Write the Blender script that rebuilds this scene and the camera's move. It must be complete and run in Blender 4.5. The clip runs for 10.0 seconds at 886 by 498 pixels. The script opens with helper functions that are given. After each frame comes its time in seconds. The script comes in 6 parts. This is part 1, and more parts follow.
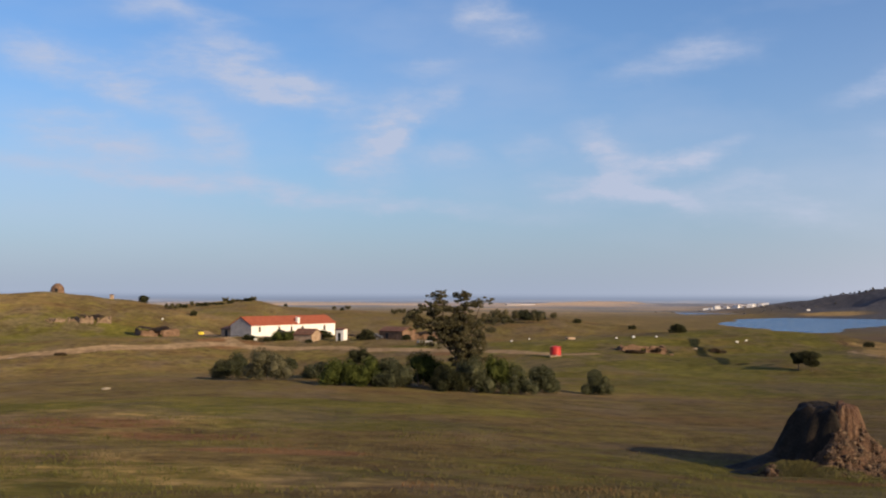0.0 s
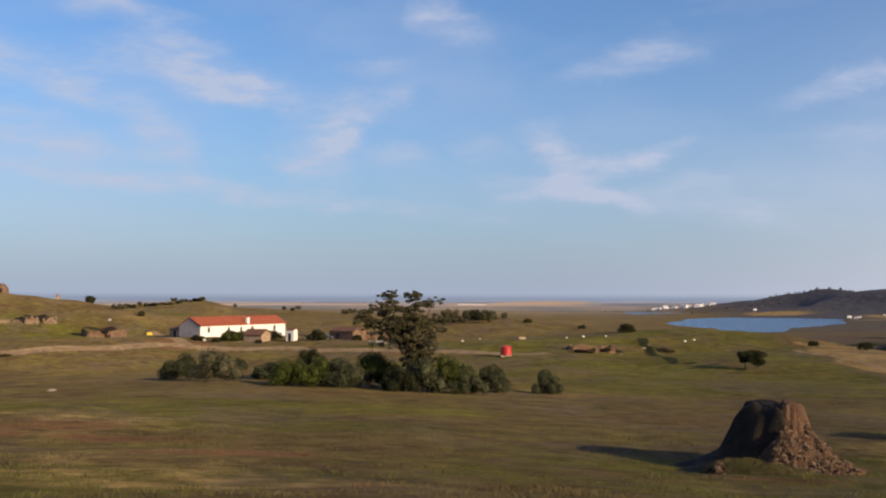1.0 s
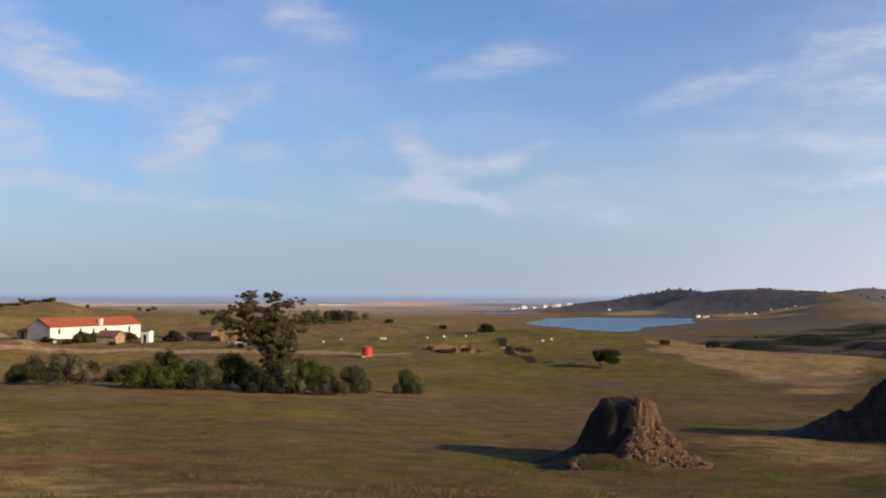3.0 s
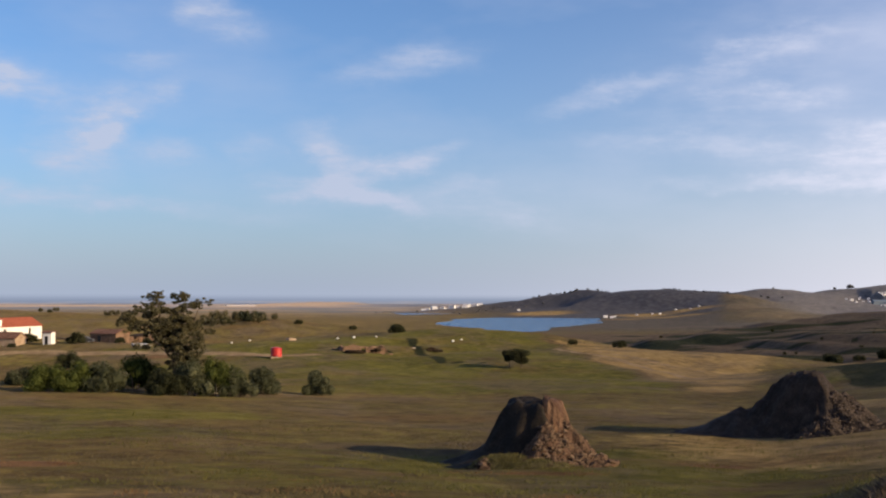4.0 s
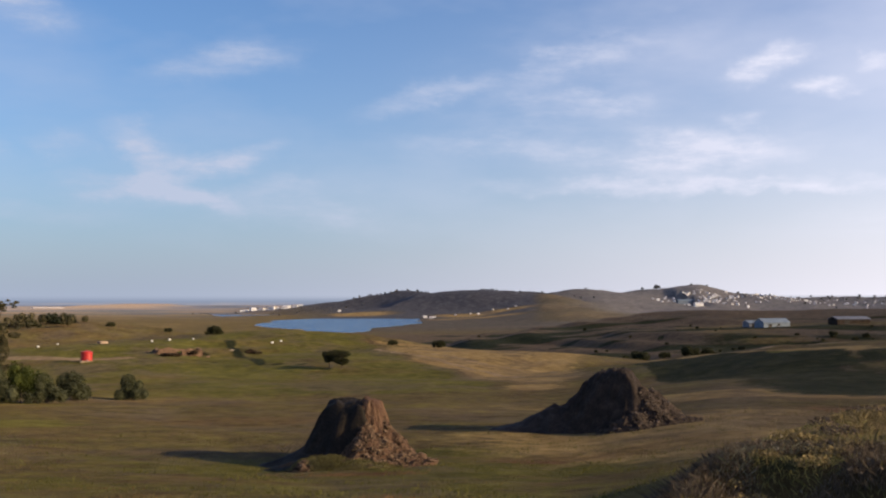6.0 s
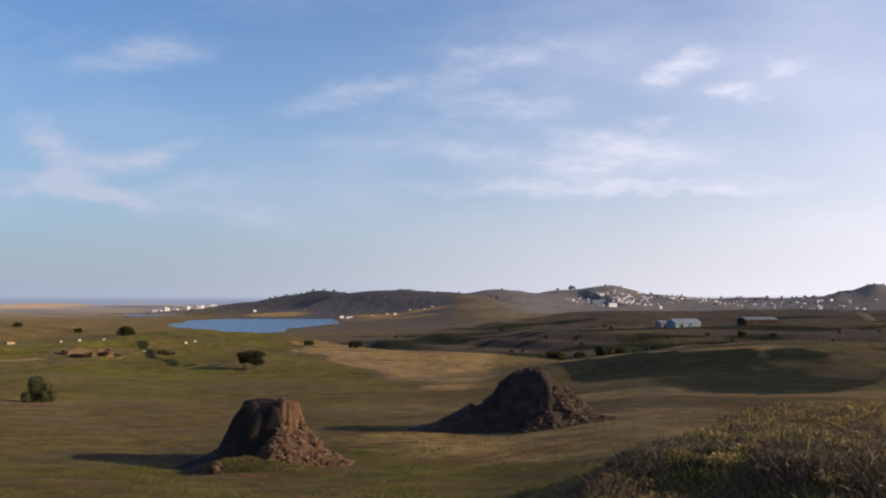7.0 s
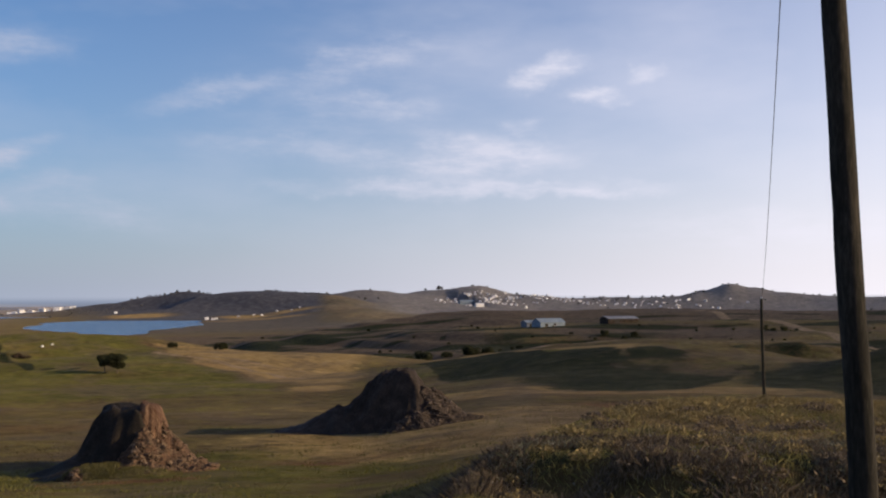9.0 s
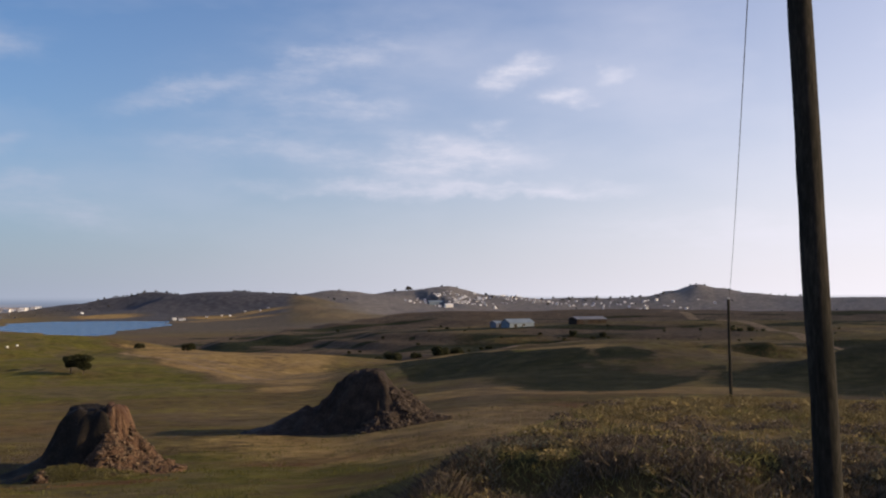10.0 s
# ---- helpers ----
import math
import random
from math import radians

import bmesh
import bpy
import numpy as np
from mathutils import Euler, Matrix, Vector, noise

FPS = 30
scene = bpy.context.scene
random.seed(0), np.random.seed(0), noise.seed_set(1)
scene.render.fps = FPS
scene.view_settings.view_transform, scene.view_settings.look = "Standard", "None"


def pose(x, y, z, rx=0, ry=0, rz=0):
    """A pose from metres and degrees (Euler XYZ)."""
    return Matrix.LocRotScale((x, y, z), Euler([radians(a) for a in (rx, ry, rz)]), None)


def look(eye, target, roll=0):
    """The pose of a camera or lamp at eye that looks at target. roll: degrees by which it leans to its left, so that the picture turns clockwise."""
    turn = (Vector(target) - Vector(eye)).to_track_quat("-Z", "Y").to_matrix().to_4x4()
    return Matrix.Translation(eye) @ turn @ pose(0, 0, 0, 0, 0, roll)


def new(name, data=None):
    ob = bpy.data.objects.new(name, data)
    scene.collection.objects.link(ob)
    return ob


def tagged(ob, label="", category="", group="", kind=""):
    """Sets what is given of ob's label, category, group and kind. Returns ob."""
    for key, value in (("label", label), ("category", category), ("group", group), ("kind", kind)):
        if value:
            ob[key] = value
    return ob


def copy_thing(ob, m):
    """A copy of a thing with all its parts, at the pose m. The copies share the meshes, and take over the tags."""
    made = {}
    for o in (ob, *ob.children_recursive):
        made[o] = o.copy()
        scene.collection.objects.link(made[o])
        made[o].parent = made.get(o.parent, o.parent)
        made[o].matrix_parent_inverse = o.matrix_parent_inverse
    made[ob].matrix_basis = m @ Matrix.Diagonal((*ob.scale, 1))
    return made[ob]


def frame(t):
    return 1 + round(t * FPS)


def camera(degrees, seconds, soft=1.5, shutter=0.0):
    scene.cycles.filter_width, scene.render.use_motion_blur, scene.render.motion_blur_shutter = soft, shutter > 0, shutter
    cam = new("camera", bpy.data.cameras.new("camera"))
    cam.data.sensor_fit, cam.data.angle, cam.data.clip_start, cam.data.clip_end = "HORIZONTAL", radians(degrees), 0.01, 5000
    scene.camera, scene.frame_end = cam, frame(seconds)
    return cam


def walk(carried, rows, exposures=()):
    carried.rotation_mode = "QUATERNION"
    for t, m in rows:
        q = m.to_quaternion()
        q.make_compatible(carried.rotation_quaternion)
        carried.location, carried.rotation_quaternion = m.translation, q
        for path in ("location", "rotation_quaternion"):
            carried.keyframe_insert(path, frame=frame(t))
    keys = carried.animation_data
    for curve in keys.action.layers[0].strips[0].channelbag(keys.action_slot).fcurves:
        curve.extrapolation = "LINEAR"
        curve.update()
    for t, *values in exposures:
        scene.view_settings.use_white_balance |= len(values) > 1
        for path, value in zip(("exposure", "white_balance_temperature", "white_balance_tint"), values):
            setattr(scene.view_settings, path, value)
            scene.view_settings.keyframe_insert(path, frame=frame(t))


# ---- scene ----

EYE = 1.65          # eye height over the ground where the camera stands, metres
cam = camera(43.65, 10.0, soft=2.1)
# seconds, heading (degrees, left positive), pitch, roll: a slow turn to the right from one spot
TURN = [
    (0.0, 0.0, 2.49, -0.2),
    (0.5, -1.21, 2.49, -0.21),
    (1.0, -2.54, 2.5, -0.16),
    (1.5, -3.9, 2.49, -0.25),
    (2.0, -5.62, 2.51, -0.18),
    (3.5, -11.98, 2.55, -0.14),
    (4.0, -14.34, 2.57, -0.1),
    (4.5, -16.66, 2.58, -0.04),
    (5.0, -19.11, 2.59, 0.01),
    (5.5, -21.41, 2.62, 0.13),
    (6.0, -23.61, 2.61, 0.11),
    (7.5, -29.95, 2.63, 0.07),
    (8.0, -31.86, 2.63, 0.18),
    (8.5, -33.49, 2.64, 0.16),
    (9.0, -34.72, 2.63, 0.21),
    (9.5, -35.68, 2.64, 0.2),
    (10.0, -36.31, 2.65, 0.21),
]
walk(cam, [(t, pose(0, 0, EYE, 90 + p, r, h)) for t, h, p, r in TURN],
     exposures=((0.0, 0.31), (5.0, 0.40), (7.5, 0.32), (10.0, 0.19)))

# ---- sky, sun ----
SUN_BEARING, SUN_HEIGHT = 131.0, 17.0      # degrees right of +y, degrees up


def bearing(b, d, incline=0.0):
    """The place d metres away at b degrees right of +y, incline degrees above the eye's level."""
    b = radians(b)
    return Vector((d * math.sin(b), d * math.cos(b), EYE + d * math.tan(radians(incline))))


def build_world():
    world = bpy.data.worlds.new("sky")
    scene.world = world
    world.use_nodes = True
    nt = world.node_tree
    nt.nodes.clear()
    N, L = nt.nodes.new, nt.links.new

    def m(op, a, b=None, c=None):
        n = N("ShaderNodeMath")
        n.operation = op
        for i, v in enumerate((a, b, c)):
            if v is None:
                continue
            if isinstance(v, (int, float)):
                n.inputs[i].default_value = v
            else:
                L(v, n.inputs[i])
        return n.outputs[0]

    sky = N("ShaderNodeTexSky")
    sky.sky_type = "NISHITA"
    sky.sun_disc = False
    sky.sun_elevation, sky.sun_rotation = radians(SUN_HEIGHT), radians(SUN_BEARING)
    sky.altitude, sky.air_density, sky.dust_density, sky.ozone_density = 200, 1.0, 1.2, 2.0
    co = N("ShaderNodeTexCoord")
    sep = N("ShaderNodeSeparateXYZ")
    L(co.outputs["Generated"], sep.inputs[0])
    x, y, z = sep.outputs
    az = m("MULTIPLY", m("ARCTAN2", x, y), 180 / math.pi)
    el = m("MULTIPLY", m("ARCSINE", z), 180 / math.pi)
    flat = N("ShaderNodeCombineXYZ")
    L(az, flat.inputs[0])
    L(el, flat.inputs[1])
    # ragged edges: the field of directions is stirred by noise
    def noise_tex(scale, detail, rough, stretch=(1, 1, 1)):
        mp = N("ShaderNodeMapping")
        mp.inputs["Scale"].default_value = stretch
        L(flat.outputs[0], mp.inputs[0])
        n = N("ShaderNodeTexNoise")
        n.inputs["Scale"].default_value, n.inputs["Detail"].default_value, n.inputs["Roughness"].default_value = scale, detail, rough
        L(mp.outputs[0], n.inputs["Vector"])
        return n
    stir = noise_tex(0.55, 5, 0.62, (0.6, 1, 1))
    push = N("ShaderNodeVectorMath")
    push.operation = "MULTIPLY_ADD"
    L(stir.outputs["Color"], push.inputs[0])
    push.inputs[1].default_value = (3.4, 1.8, 0)
    L(flat.outputs[0], push.inputs[2])
    off = N("ShaderNodeVectorMath")
    off.operation = "SUBTRACT"
    L(push.outputs[0], off.inputs[0])
    off.inputs[1].default_value = (1.7, 0.9, 0)
    total = 0.0

    def cloud(b, e, wide, high, tilt, strength):
        nonlocal total
        mp = N("ShaderNodeMapping")
        mp.vector_type = "TEXTURE"
        mp.inputs["Location"].default_value = (b, e, 0)
        mp.inputs["Rotation"].default_value = (0, 0, radians(tilt))
        mp.inputs["Scale"].default_value = (wide, high, 1)
        L(off.outputs[0], mp.inputs[0])
        ln = N("ShaderNodeVectorMath")
        ln.operation = "LENGTH"
        L(mp.outputs[0], ln.inputs[0])
        r = N("ShaderNodeMapRange")
        r.interpolation_type = "SMOOTHERSTEP"
        r.inputs["From Min"].default_value, r.inputs["From Max"].default_value = 2.1, 0.0
        r.inputs["To Min"].default_value, r.inputs["To Max"].default_value = 0.0, strength
        L(ln.outputs["Value"], r.inputs["Value"])
        total = m("ADD", r.outputs[0], total)

    cloud(-17.9, 10.9, 3.8, 0.9, -14, 0.75)
    cloud(-10.9, 11.3, 3.5, 0.8, -8, 0.75)
    cloud(-7.8, 10.3, 2.9, 0.6, -5, 0.65)
    cloud(-4.0, 7.6, 1.4, 1.6, 60, 0.60)
    cloud(-1.6, 9.6, 2.2, 0.6, 25, 0.50)
    cloud(2.6, 14.1, 1.5, 0.8, -15, 0.60)
    cloud(0.2, 7.3, 1.2, 0.6, 0, 0.40)
    cloud(7.8, 8.2, 1.1, 0.7, -30, 0.50)
    cloud(8.2, 7.3, 0.9, 0.8, 0, 0.42)
    cloud(8.8, 6.4, 1.4, 0.7, 35, 0.42)
    cloud(12.6, 6.9, 1.9, 0.5, 20, 0.72)
    cloud(10.2, 6.4, 1.5, 0.5, 10, 0.45)
    cloud(8.4, 5.6, 2.5, 0.45, -8, 0.48)
    cloud(11.0, 5.2, 1.8, 0.4, -12, 0.42)
    cloud(6.6, 5.3, 1.2, 0.3, 10, 0.30)
    cloud(-2.4, 8.8, 1.3, 0.5, 40, 0.42)
    cloud(-5.3, 6.9, 1.2, 0.35, 0, 0.35)
    cloud(27.0, 7.9, 3.8, 0.5, -4, 0.30)
    cloud(31.7, 5.9, 4.6, 0.3, 0, 0.32)
    cloud(44.9, 11.4, 0.6, 0.35, 0, 0.30)
    cloud(14.9, 5.7, 1.8, 0.4, 0, 0.22)
    cloud(11.8, 11.8, 2.6, 0.55, 8, 0.38)
    cloud(-9.5, 5.5, 10.5, 0.45, -5, 0.66)
    cloud(-17.6, 7.8, 3.8, 0.9, -14, 0.62)
    cloud(-11.8, 7.9, 1.8, 0.9, -42, 0.50)
    cloud(-2.6, 9.0, 1.0, 1.8, -35, 0.40)
    cloud(-11.5, 12.6, 2.1, 0.5, -5, 0.50)
    cloud(-13.8, 14.2, 2.9, 0.6, -8, 0.55)
    cloud(4.6, 7.6, 1.2, 0.5, 0, 0.35)
    cloud(10.0, 5.1, 4.1, 0.6, -5, 0.30)
    cloud(17.5, 4.7, 3.5, 1.0, -10, 0.22)
    cloud(-0.7, 11.7, 1.5, 0.4, 0, 0.30)
    cloud(22.6, 10.4, 2.6, 0.45, 14, 0.38)
    cloud(30.1, 12.2, 3.3, 0.55, 12, 0.30)
    cloud(31.0, 12.0, 6.0, 2.0, 10, 0.15)
    cloud(30.0, 8.4, 7.0, 1.5, 0, 0.14)
    cloud(36.0, 7.3, 4.4, 0.8, 3, 0.55)
    cloud(37.3, 5.7, 6.7, 0.3, 0, 0.55)
    cloud(39.8, 11.4, 1.6, 0.55, 18, 0.75)
    cloud(42.9, 10.3, 1.1, 0.32, 0, 0.60)
    cloud(38.7, 8.9, 0.9, 0.3, 0, 0.42)
    cloud(18.4, 4.3, 2.6, 0.5, -8, 0.16)
    cloud(30.4, 10.0, 2.9, 0.5, -8, 0.26)
    cloud(32.1, 9.9, 1.8, 0.4, -8, 0.14)
    cloud(14.0, 12.6, 2.4, 0.5, 4, 0.24)
    cloud(36.8, 7.1, 3.8, 0.9, 0, 0.30)
    cloud(52.5, 3.1, 7.6, 1.2, 0, 0.50)
    cloud(41.5, 5.4, 3.5, 0.2, 0, 0.50)
    # thin wisps everywhere, more of them in the clouds
    fine = noise_tex(0.80, 10, 0.64, (0.32, 1.1, 1))
    veil = noise_tex(0.10, 5, 0.55, (0.5, 1.3, 1))
    fib = N("ShaderNodeMapRange")
    fib.interpolation_type = "SMOOTHSTEP"
    fib.inputs["From Min"].default_value, fib.inputs["From Max"].default_value = 0.34, 0.70
    fib.inputs["To Min"].default_value, fib.inputs["To Max"].default_value = 0.38, 1.32
    L(fine.outputs["Fac"], fib.inputs["Value"])
    grain = fib.outputs[0]
    amount = m("MULTIPLY", total, grain)
    amount = m("ADD", amount, m("MULTIPLY", m("MAXIMUM", m("SUBTRACT", veil.outputs["Fac"], 0.44), 0.0), 1.25))
    amount = m("MINIMUM", amount, 0.85)
    amount = m("MULTIPLY", amount, m("MINIMUM", m("MAXIMUM", m("MULTIPLY", el, 0.25), 0.0), 1.0))
    def blend(fac, a, b, mode="MIX"):
        n = N("ShaderNodeMix")
        n.data_type, n.blend_type = "RGBA", mode
        for sock, v in (("Factor", fac), ("A", a), ("B", b)):
            if isinstance(v, tuple):
                n.inputs[sock].default_value = (*v, 1)
            elif isinstance(v, float):
                n.inputs[sock].default_value = v
            else:
                L(v, n.inputs[sock])
        return n.outputs["Result"]
    # air: haze over the horizon, whiter towards the sun's side
    sunward = N("ShaderNodeVectorMath")
    sunward.operation = "DOT_PRODUCT"
    L(co.outputs["Generated"], sunward.inputs[0])
    sunward.inputs[1].default_value = (math.sin(radians(SUN_BEARING)), math.cos(radians(SUN_BEARING)), 0)
    side = N("ShaderNodeMapRange")
    side.interpolation_type = "SMOOTHSTEP"
    side.inputs["From Min"].default_value, side.inputs["From Max"].default_value = -0.62, 0.52
    L(sunward.outputs["Value"], side.inputs["Value"])
    haze = blend(side.outputs[0], HAZE_FAR, HAZE_SUNWARD)
    low = m("POWER", 2.718, m("MULTIPLY", m("MAXIMUM", el, 0.0), m("MULTIPLY_ADD", side.outputs[0], 0.138, -0.185)))
    clear = blend(1.0, sky.outputs[0], blend(side.outputs[0], SKY_TINT, SKY_TINT_SUNWARD), "MULTIPLY")
    air = blend(m("MULTIPLY", low, 0.92), clear, haze)
    cloud_light = blend(side.outputs[0], CLOUD_LIGHT, CLOUD_SUNWARD)
    done = blend(amount, air, cloud_light)
    bg = N("ShaderNodeBackground")
    bg.inputs["Strength"].default_value = SKY_STRENGTH
    L(done, bg.inputs["Color"])
    out = N("ShaderNodeOutputWorld")
    L(bg.outputs[0], out.inputs["Surface"])


SKY_STRENGTH = 0.083
SKY_TINT, SKY_TINT_SUNWARD = (0.79, 1.07, 1.46), (1.16, 1.25, 1.66)
HAZE_FAR, HAZE_SUNWARD = (3.85, 4.4, 5.75), (11.5, 10.8, 11.6)
CLOUD_LIGHT, CLOUD_SUNWARD = (4.9, 5.4, 6.9), (10.2, 9.8, 10.9)
build_world()
sun_data = bpy.data.lights.new("sun", "SUN")
sun_data.energy, sun_data.angle, sun_data.color = 5.0, radians(0.6), (1.0, 0.735, 0.43)
sun = new("sun", sun_data)
sb, sh = radians(SUN_BEARING), radians(SUN_HEIGHT)
sun.matrix_world = look(Vector((math.sin(sb) * math.cos(sh), math.cos(sb) * math.cos(sh), math.sin(sh))) * 50, (0, 0, 0))

# ---- materials ----
def material(name, rough=0.9, spec=0.2):
    mat = bpy.data.materials.new(name)
    mat.use_nodes = True
    nt = mat.node_tree
    b = nt.nodes["Principled BSDF"]
    b.inputs["Roughness"].default_value = rough
    b.inputs["Specular IOR Level"].default_value = spec
    return mat, nt, b


def tex_noise(nt, scale, detail=4, rough=0.6, stretch=None, coords="Object"):
    co = nt.nodes.new("ShaderNodeTexCoord")
    n = nt.nodes.new("ShaderNodeTexNoise")
    n.inputs["Scale"].default_value, n.inputs["Detail"].default_value, n.inputs["Roughness"].default_value = scale, detail, rough
    src = co.outputs[coords]
    if stretch:
        mp = nt.nodes.new("ShaderNodeMapping")
        mp.inputs["Scale"].default_value = stretch
        nt.links.new(src, mp.inputs[0])
        src = mp.outputs[0]
    nt.links.new(src, n.inputs["Vector"])
    return n.outputs["Fac"]


def ramp(nt, fac, stops):
    n = nt.nodes.new("ShaderNodeValToRGB")
    el = n.color_ramp.elements
    while len(el) < len(stops):
        el.new(0.5)
    for e, (p, c) in zip(el, stops):
        e.position, e.color = p, (*c, 1)
    nt.links.new(fac, n.inputs[0])
    return n.outputs["Color"]


def mix_rgb(nt, fac, a, b, mode="MIX"):
    n = nt.nodes.new("ShaderNodeMix")
    n.data_type, n.blend_type = "RGBA", mode
    for sock, v in (("Factor", fac), ("A", a), ("B", b)):
        if isinstance(v, (int, float)):
            n.inputs[sock].default_value = v
        elif isinstance(v, tuple):
            n.inputs[sock].default_value = (*v, 1)
        else:
            nt.links.new(v, n.inputs[sock])
    return n.outputs["Result"]


def calc(nt, op, *vals):
    n = nt.nodes.new("ShaderNodeMath")
    n.operation = op
    for i, v in enumerate(vals):
        if isinstance(v, (int, float)):
            n.inputs[i].default_value = v
        else:
            nt.links.new(v, n.inputs[i])
    return n.outputs[0]


def span(nt, v, lo, hi):
    n = nt.nodes.new("ShaderNodeMapRange")
    n.interpolation_type = "SMOOTHSTEP"
    n.inputs["From Min"].default_value, n.inputs["From Max"].default_value = lo, hi
    nt.links.new(v, n.inputs["Value"])
    return n.outputs[0]


def bump(nt, b, height, strength=0.5, distance=0.05):
    n = nt.nodes.new("ShaderNodeBump")
    n.inputs["Strength"].default_value, n.inputs["Distance"].default_value = strength, distance
    nt.links.new(height, n.inputs["Height"])
    nt.links.new(n.outputs[0], b.inputs["Normal"])


def speckled(name, dark, mid, light, scale, rough=0.9, relief=0.03, stretch=None, spec=0.2, island=0.0):
    """A surface of three tones at two scales, with fine relief; island: how much single pieces differ."""
    mat, nt, b = material(name, rough, spec)
    big = tex_noise(nt, scale, 5, 0.6, stretch)
    small = tex_noise(nt, scale * 9, 4, 0.7, stretch)
    f = calc(nt, "MULTIPLY_ADD", small, 0.5, calc(nt, "MULTIPLY", big, 0.5))
    col = ramp(nt, f, [(0.36, dark), (0.5, mid), (0.64, light)])
    if island:
        g = nt.nodes.new("ShaderNodeNewGeometry")
        o = nt.nodes.new("ShaderNodeObjectInfo")
        v = calc(nt, "FRACT", calc(nt, "ADD", g.outputs["Random Per Island"], o.outputs["Random"]))
        k = calc(nt, "MULTIPLY_ADD", v, 2 * island, 1 - island)
        n = nt.nodes.new("ShaderNodeVectorMath")
        n.operation = "SCALE"
        nt.links.new(col, n.inputs[0])
        nt.links.new(k, n.inputs["Scale"])
        col = n.outputs[0]
    nt.links.new(col, b.inputs["Base Color"])
    if relief:
        bump(nt, b, small, 0.7, relief)
    return mat


def ground_material():
    """Rough pasture: dry grass, greener hollows, red earth, ploughland, trodden tracks, and scrub on the hills; far
    land is tinted with haze.
    """
    mat, nt, b = material("pasture", 0.95, 0.05)
    b.inputs["Diffuse Roughness"].default_value = 1.0

    def cover(name):
        a = nt.nodes.new("ShaderNodeAttribute")
        a.attribute_name = name
        s = nt.nodes.new("ShaderNodeSeparateColor")
        nt.links.new(a.outputs["Color"], s.inputs[0])
        return s.outputs
    green, gold, scrub = cover("cover")
    path, ploughed, plain = cover("use")
    hazed_hill_scrub, bare, pale_haze = cover("more")
    n200 = tex_noise(nt, 0.012, 6, 0.62)
    n20 = tex_noise(nt, 0.09, 6, 0.65)
    n3 = tex_noise(nt, 0.6, 5, 0.7)
    n03 = tex_noise(nt, 6.0, 5, 0.75)
    tone = calc(nt, "ADD", calc(nt, "MULTIPLY", n20, 0.32), calc(nt, "ADD", calc(nt, "MULTIPLY", n3, 0.42), calc(nt, "MULTIPLY", n03, 0.26)))
    dry = ramp(nt, tone, [(0.34, (0.058, 0.042, 0.020)), (0.48, (0.114, 0.083, 0.037)), (0.60, (0.180, 0.135, 0.060))])
    lush = ramp(nt, tone, [(0.34, (0.052, 0.051, 0.011)), (0.5, (0.108, 0.105, 0.020)), (0.64, (0.172, 0.160, 0.036))])
    # dry golden grass, brightened in colour for the slope that faces the sun
    golden = ramp(nt, tone, [(0.34, (0.185, 0.128, 0.050)), (0.5, (0.305, 0.215, 0.090)), (0.64, (0.385, 0.278, 0.122))])
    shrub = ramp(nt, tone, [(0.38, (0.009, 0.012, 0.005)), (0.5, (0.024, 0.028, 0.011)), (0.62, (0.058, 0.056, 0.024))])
    soil = ramp(nt, tone, [(0.36, (0.090, 0.052, 0.026)), (0.5, (0.155, 0.088, 0.042)), (0.62, (0.220, 0.135, 0.070))])
    dust = ramp(nt, n3, [(0.3, (0.184, 0.132, 0.080)), (0.7, (0.304, 0.228, 0.144))])
    ploughland = ramp(nt, tone, [(0.38, (0.064, 0.049, 0.034)), (0.5, (0.106, 0.080, 0.055)), (0.62, (0.158, 0.120, 0.080))])

    def edged(mask, wob, amount=0.5):
        return span(nt, calc(nt, "ADD", mask, calc(nt, "MULTIPLY", calc(nt, "SUBTRACT", wob, 0.5), amount * 2)), 0.35, 0.65)
    wob = calc(nt, "ADD", calc(nt, "MULTIPLY", n20, 0.4), calc(nt, "MULTIPLY", n3, 0.6))
    col = mix_rgb(nt, span(nt, wob, 0.40, 0.72), dry, lush)
    col = mix_rgb(nt, calc(nt, "MULTIPLY", span(nt, n200, 0.52, 0.66), 0.5), col, golden)
    col = mix_rgb(nt, calc(nt, "MULTIPLY", edged(green, wob, 0.8), 0.85), col, lush)
    col = mix_rgb(nt, edged(gold, wob), col, golden)
    red = tex_noise(nt, 0.05, 5, 0.65, (1, 1.4, 1))
    col = mix_rgb(nt, calc(nt, "MULTIPLY", span(nt, red, 0.50, 0.68), 0.38), col, soil)
    faded = ramp(nt, tone, [(0.36, (0.075, 0.056, 0.040)), (0.5, (0.125, 0.096, 0.068)), (0.64, (0.190, 0.150, 0.106))])
    pale = tex_noise(nt, 0.075, 6, 0.68, (1.2, 0.8, 1))
    col = mix_rgb(nt, calc(nt, "MULTIPLY", span(nt, pale, 0.47, 0.62), 0.6), col, faded)
    col = mix_rgb(nt, edged(bare, wob, 0.6), col, soil)
    col = mix_rgb(nt, edged(ploughed, wob), col, ploughland)
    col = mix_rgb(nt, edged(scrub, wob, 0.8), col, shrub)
    col = mix_rgb(nt, edged(path, n3, 0.35), col, dust)
    # hill scrub, its blue and pale tones painted in for distance haze
    hazed_maquis = ramp(nt, n20, [(0.34, (0.046, 0.049, 0.064)), (0.5, (0.070, 0.073, 0.090)), (0.66, (0.115, 0.112, 0.122))])
    hazed_heath = ramp(nt, n20, [(0.34, (0.172, 0.160, 0.160)), (0.5, (0.235, 0.218, 0.210)), (0.66, (0.312, 0.288, 0.264))])
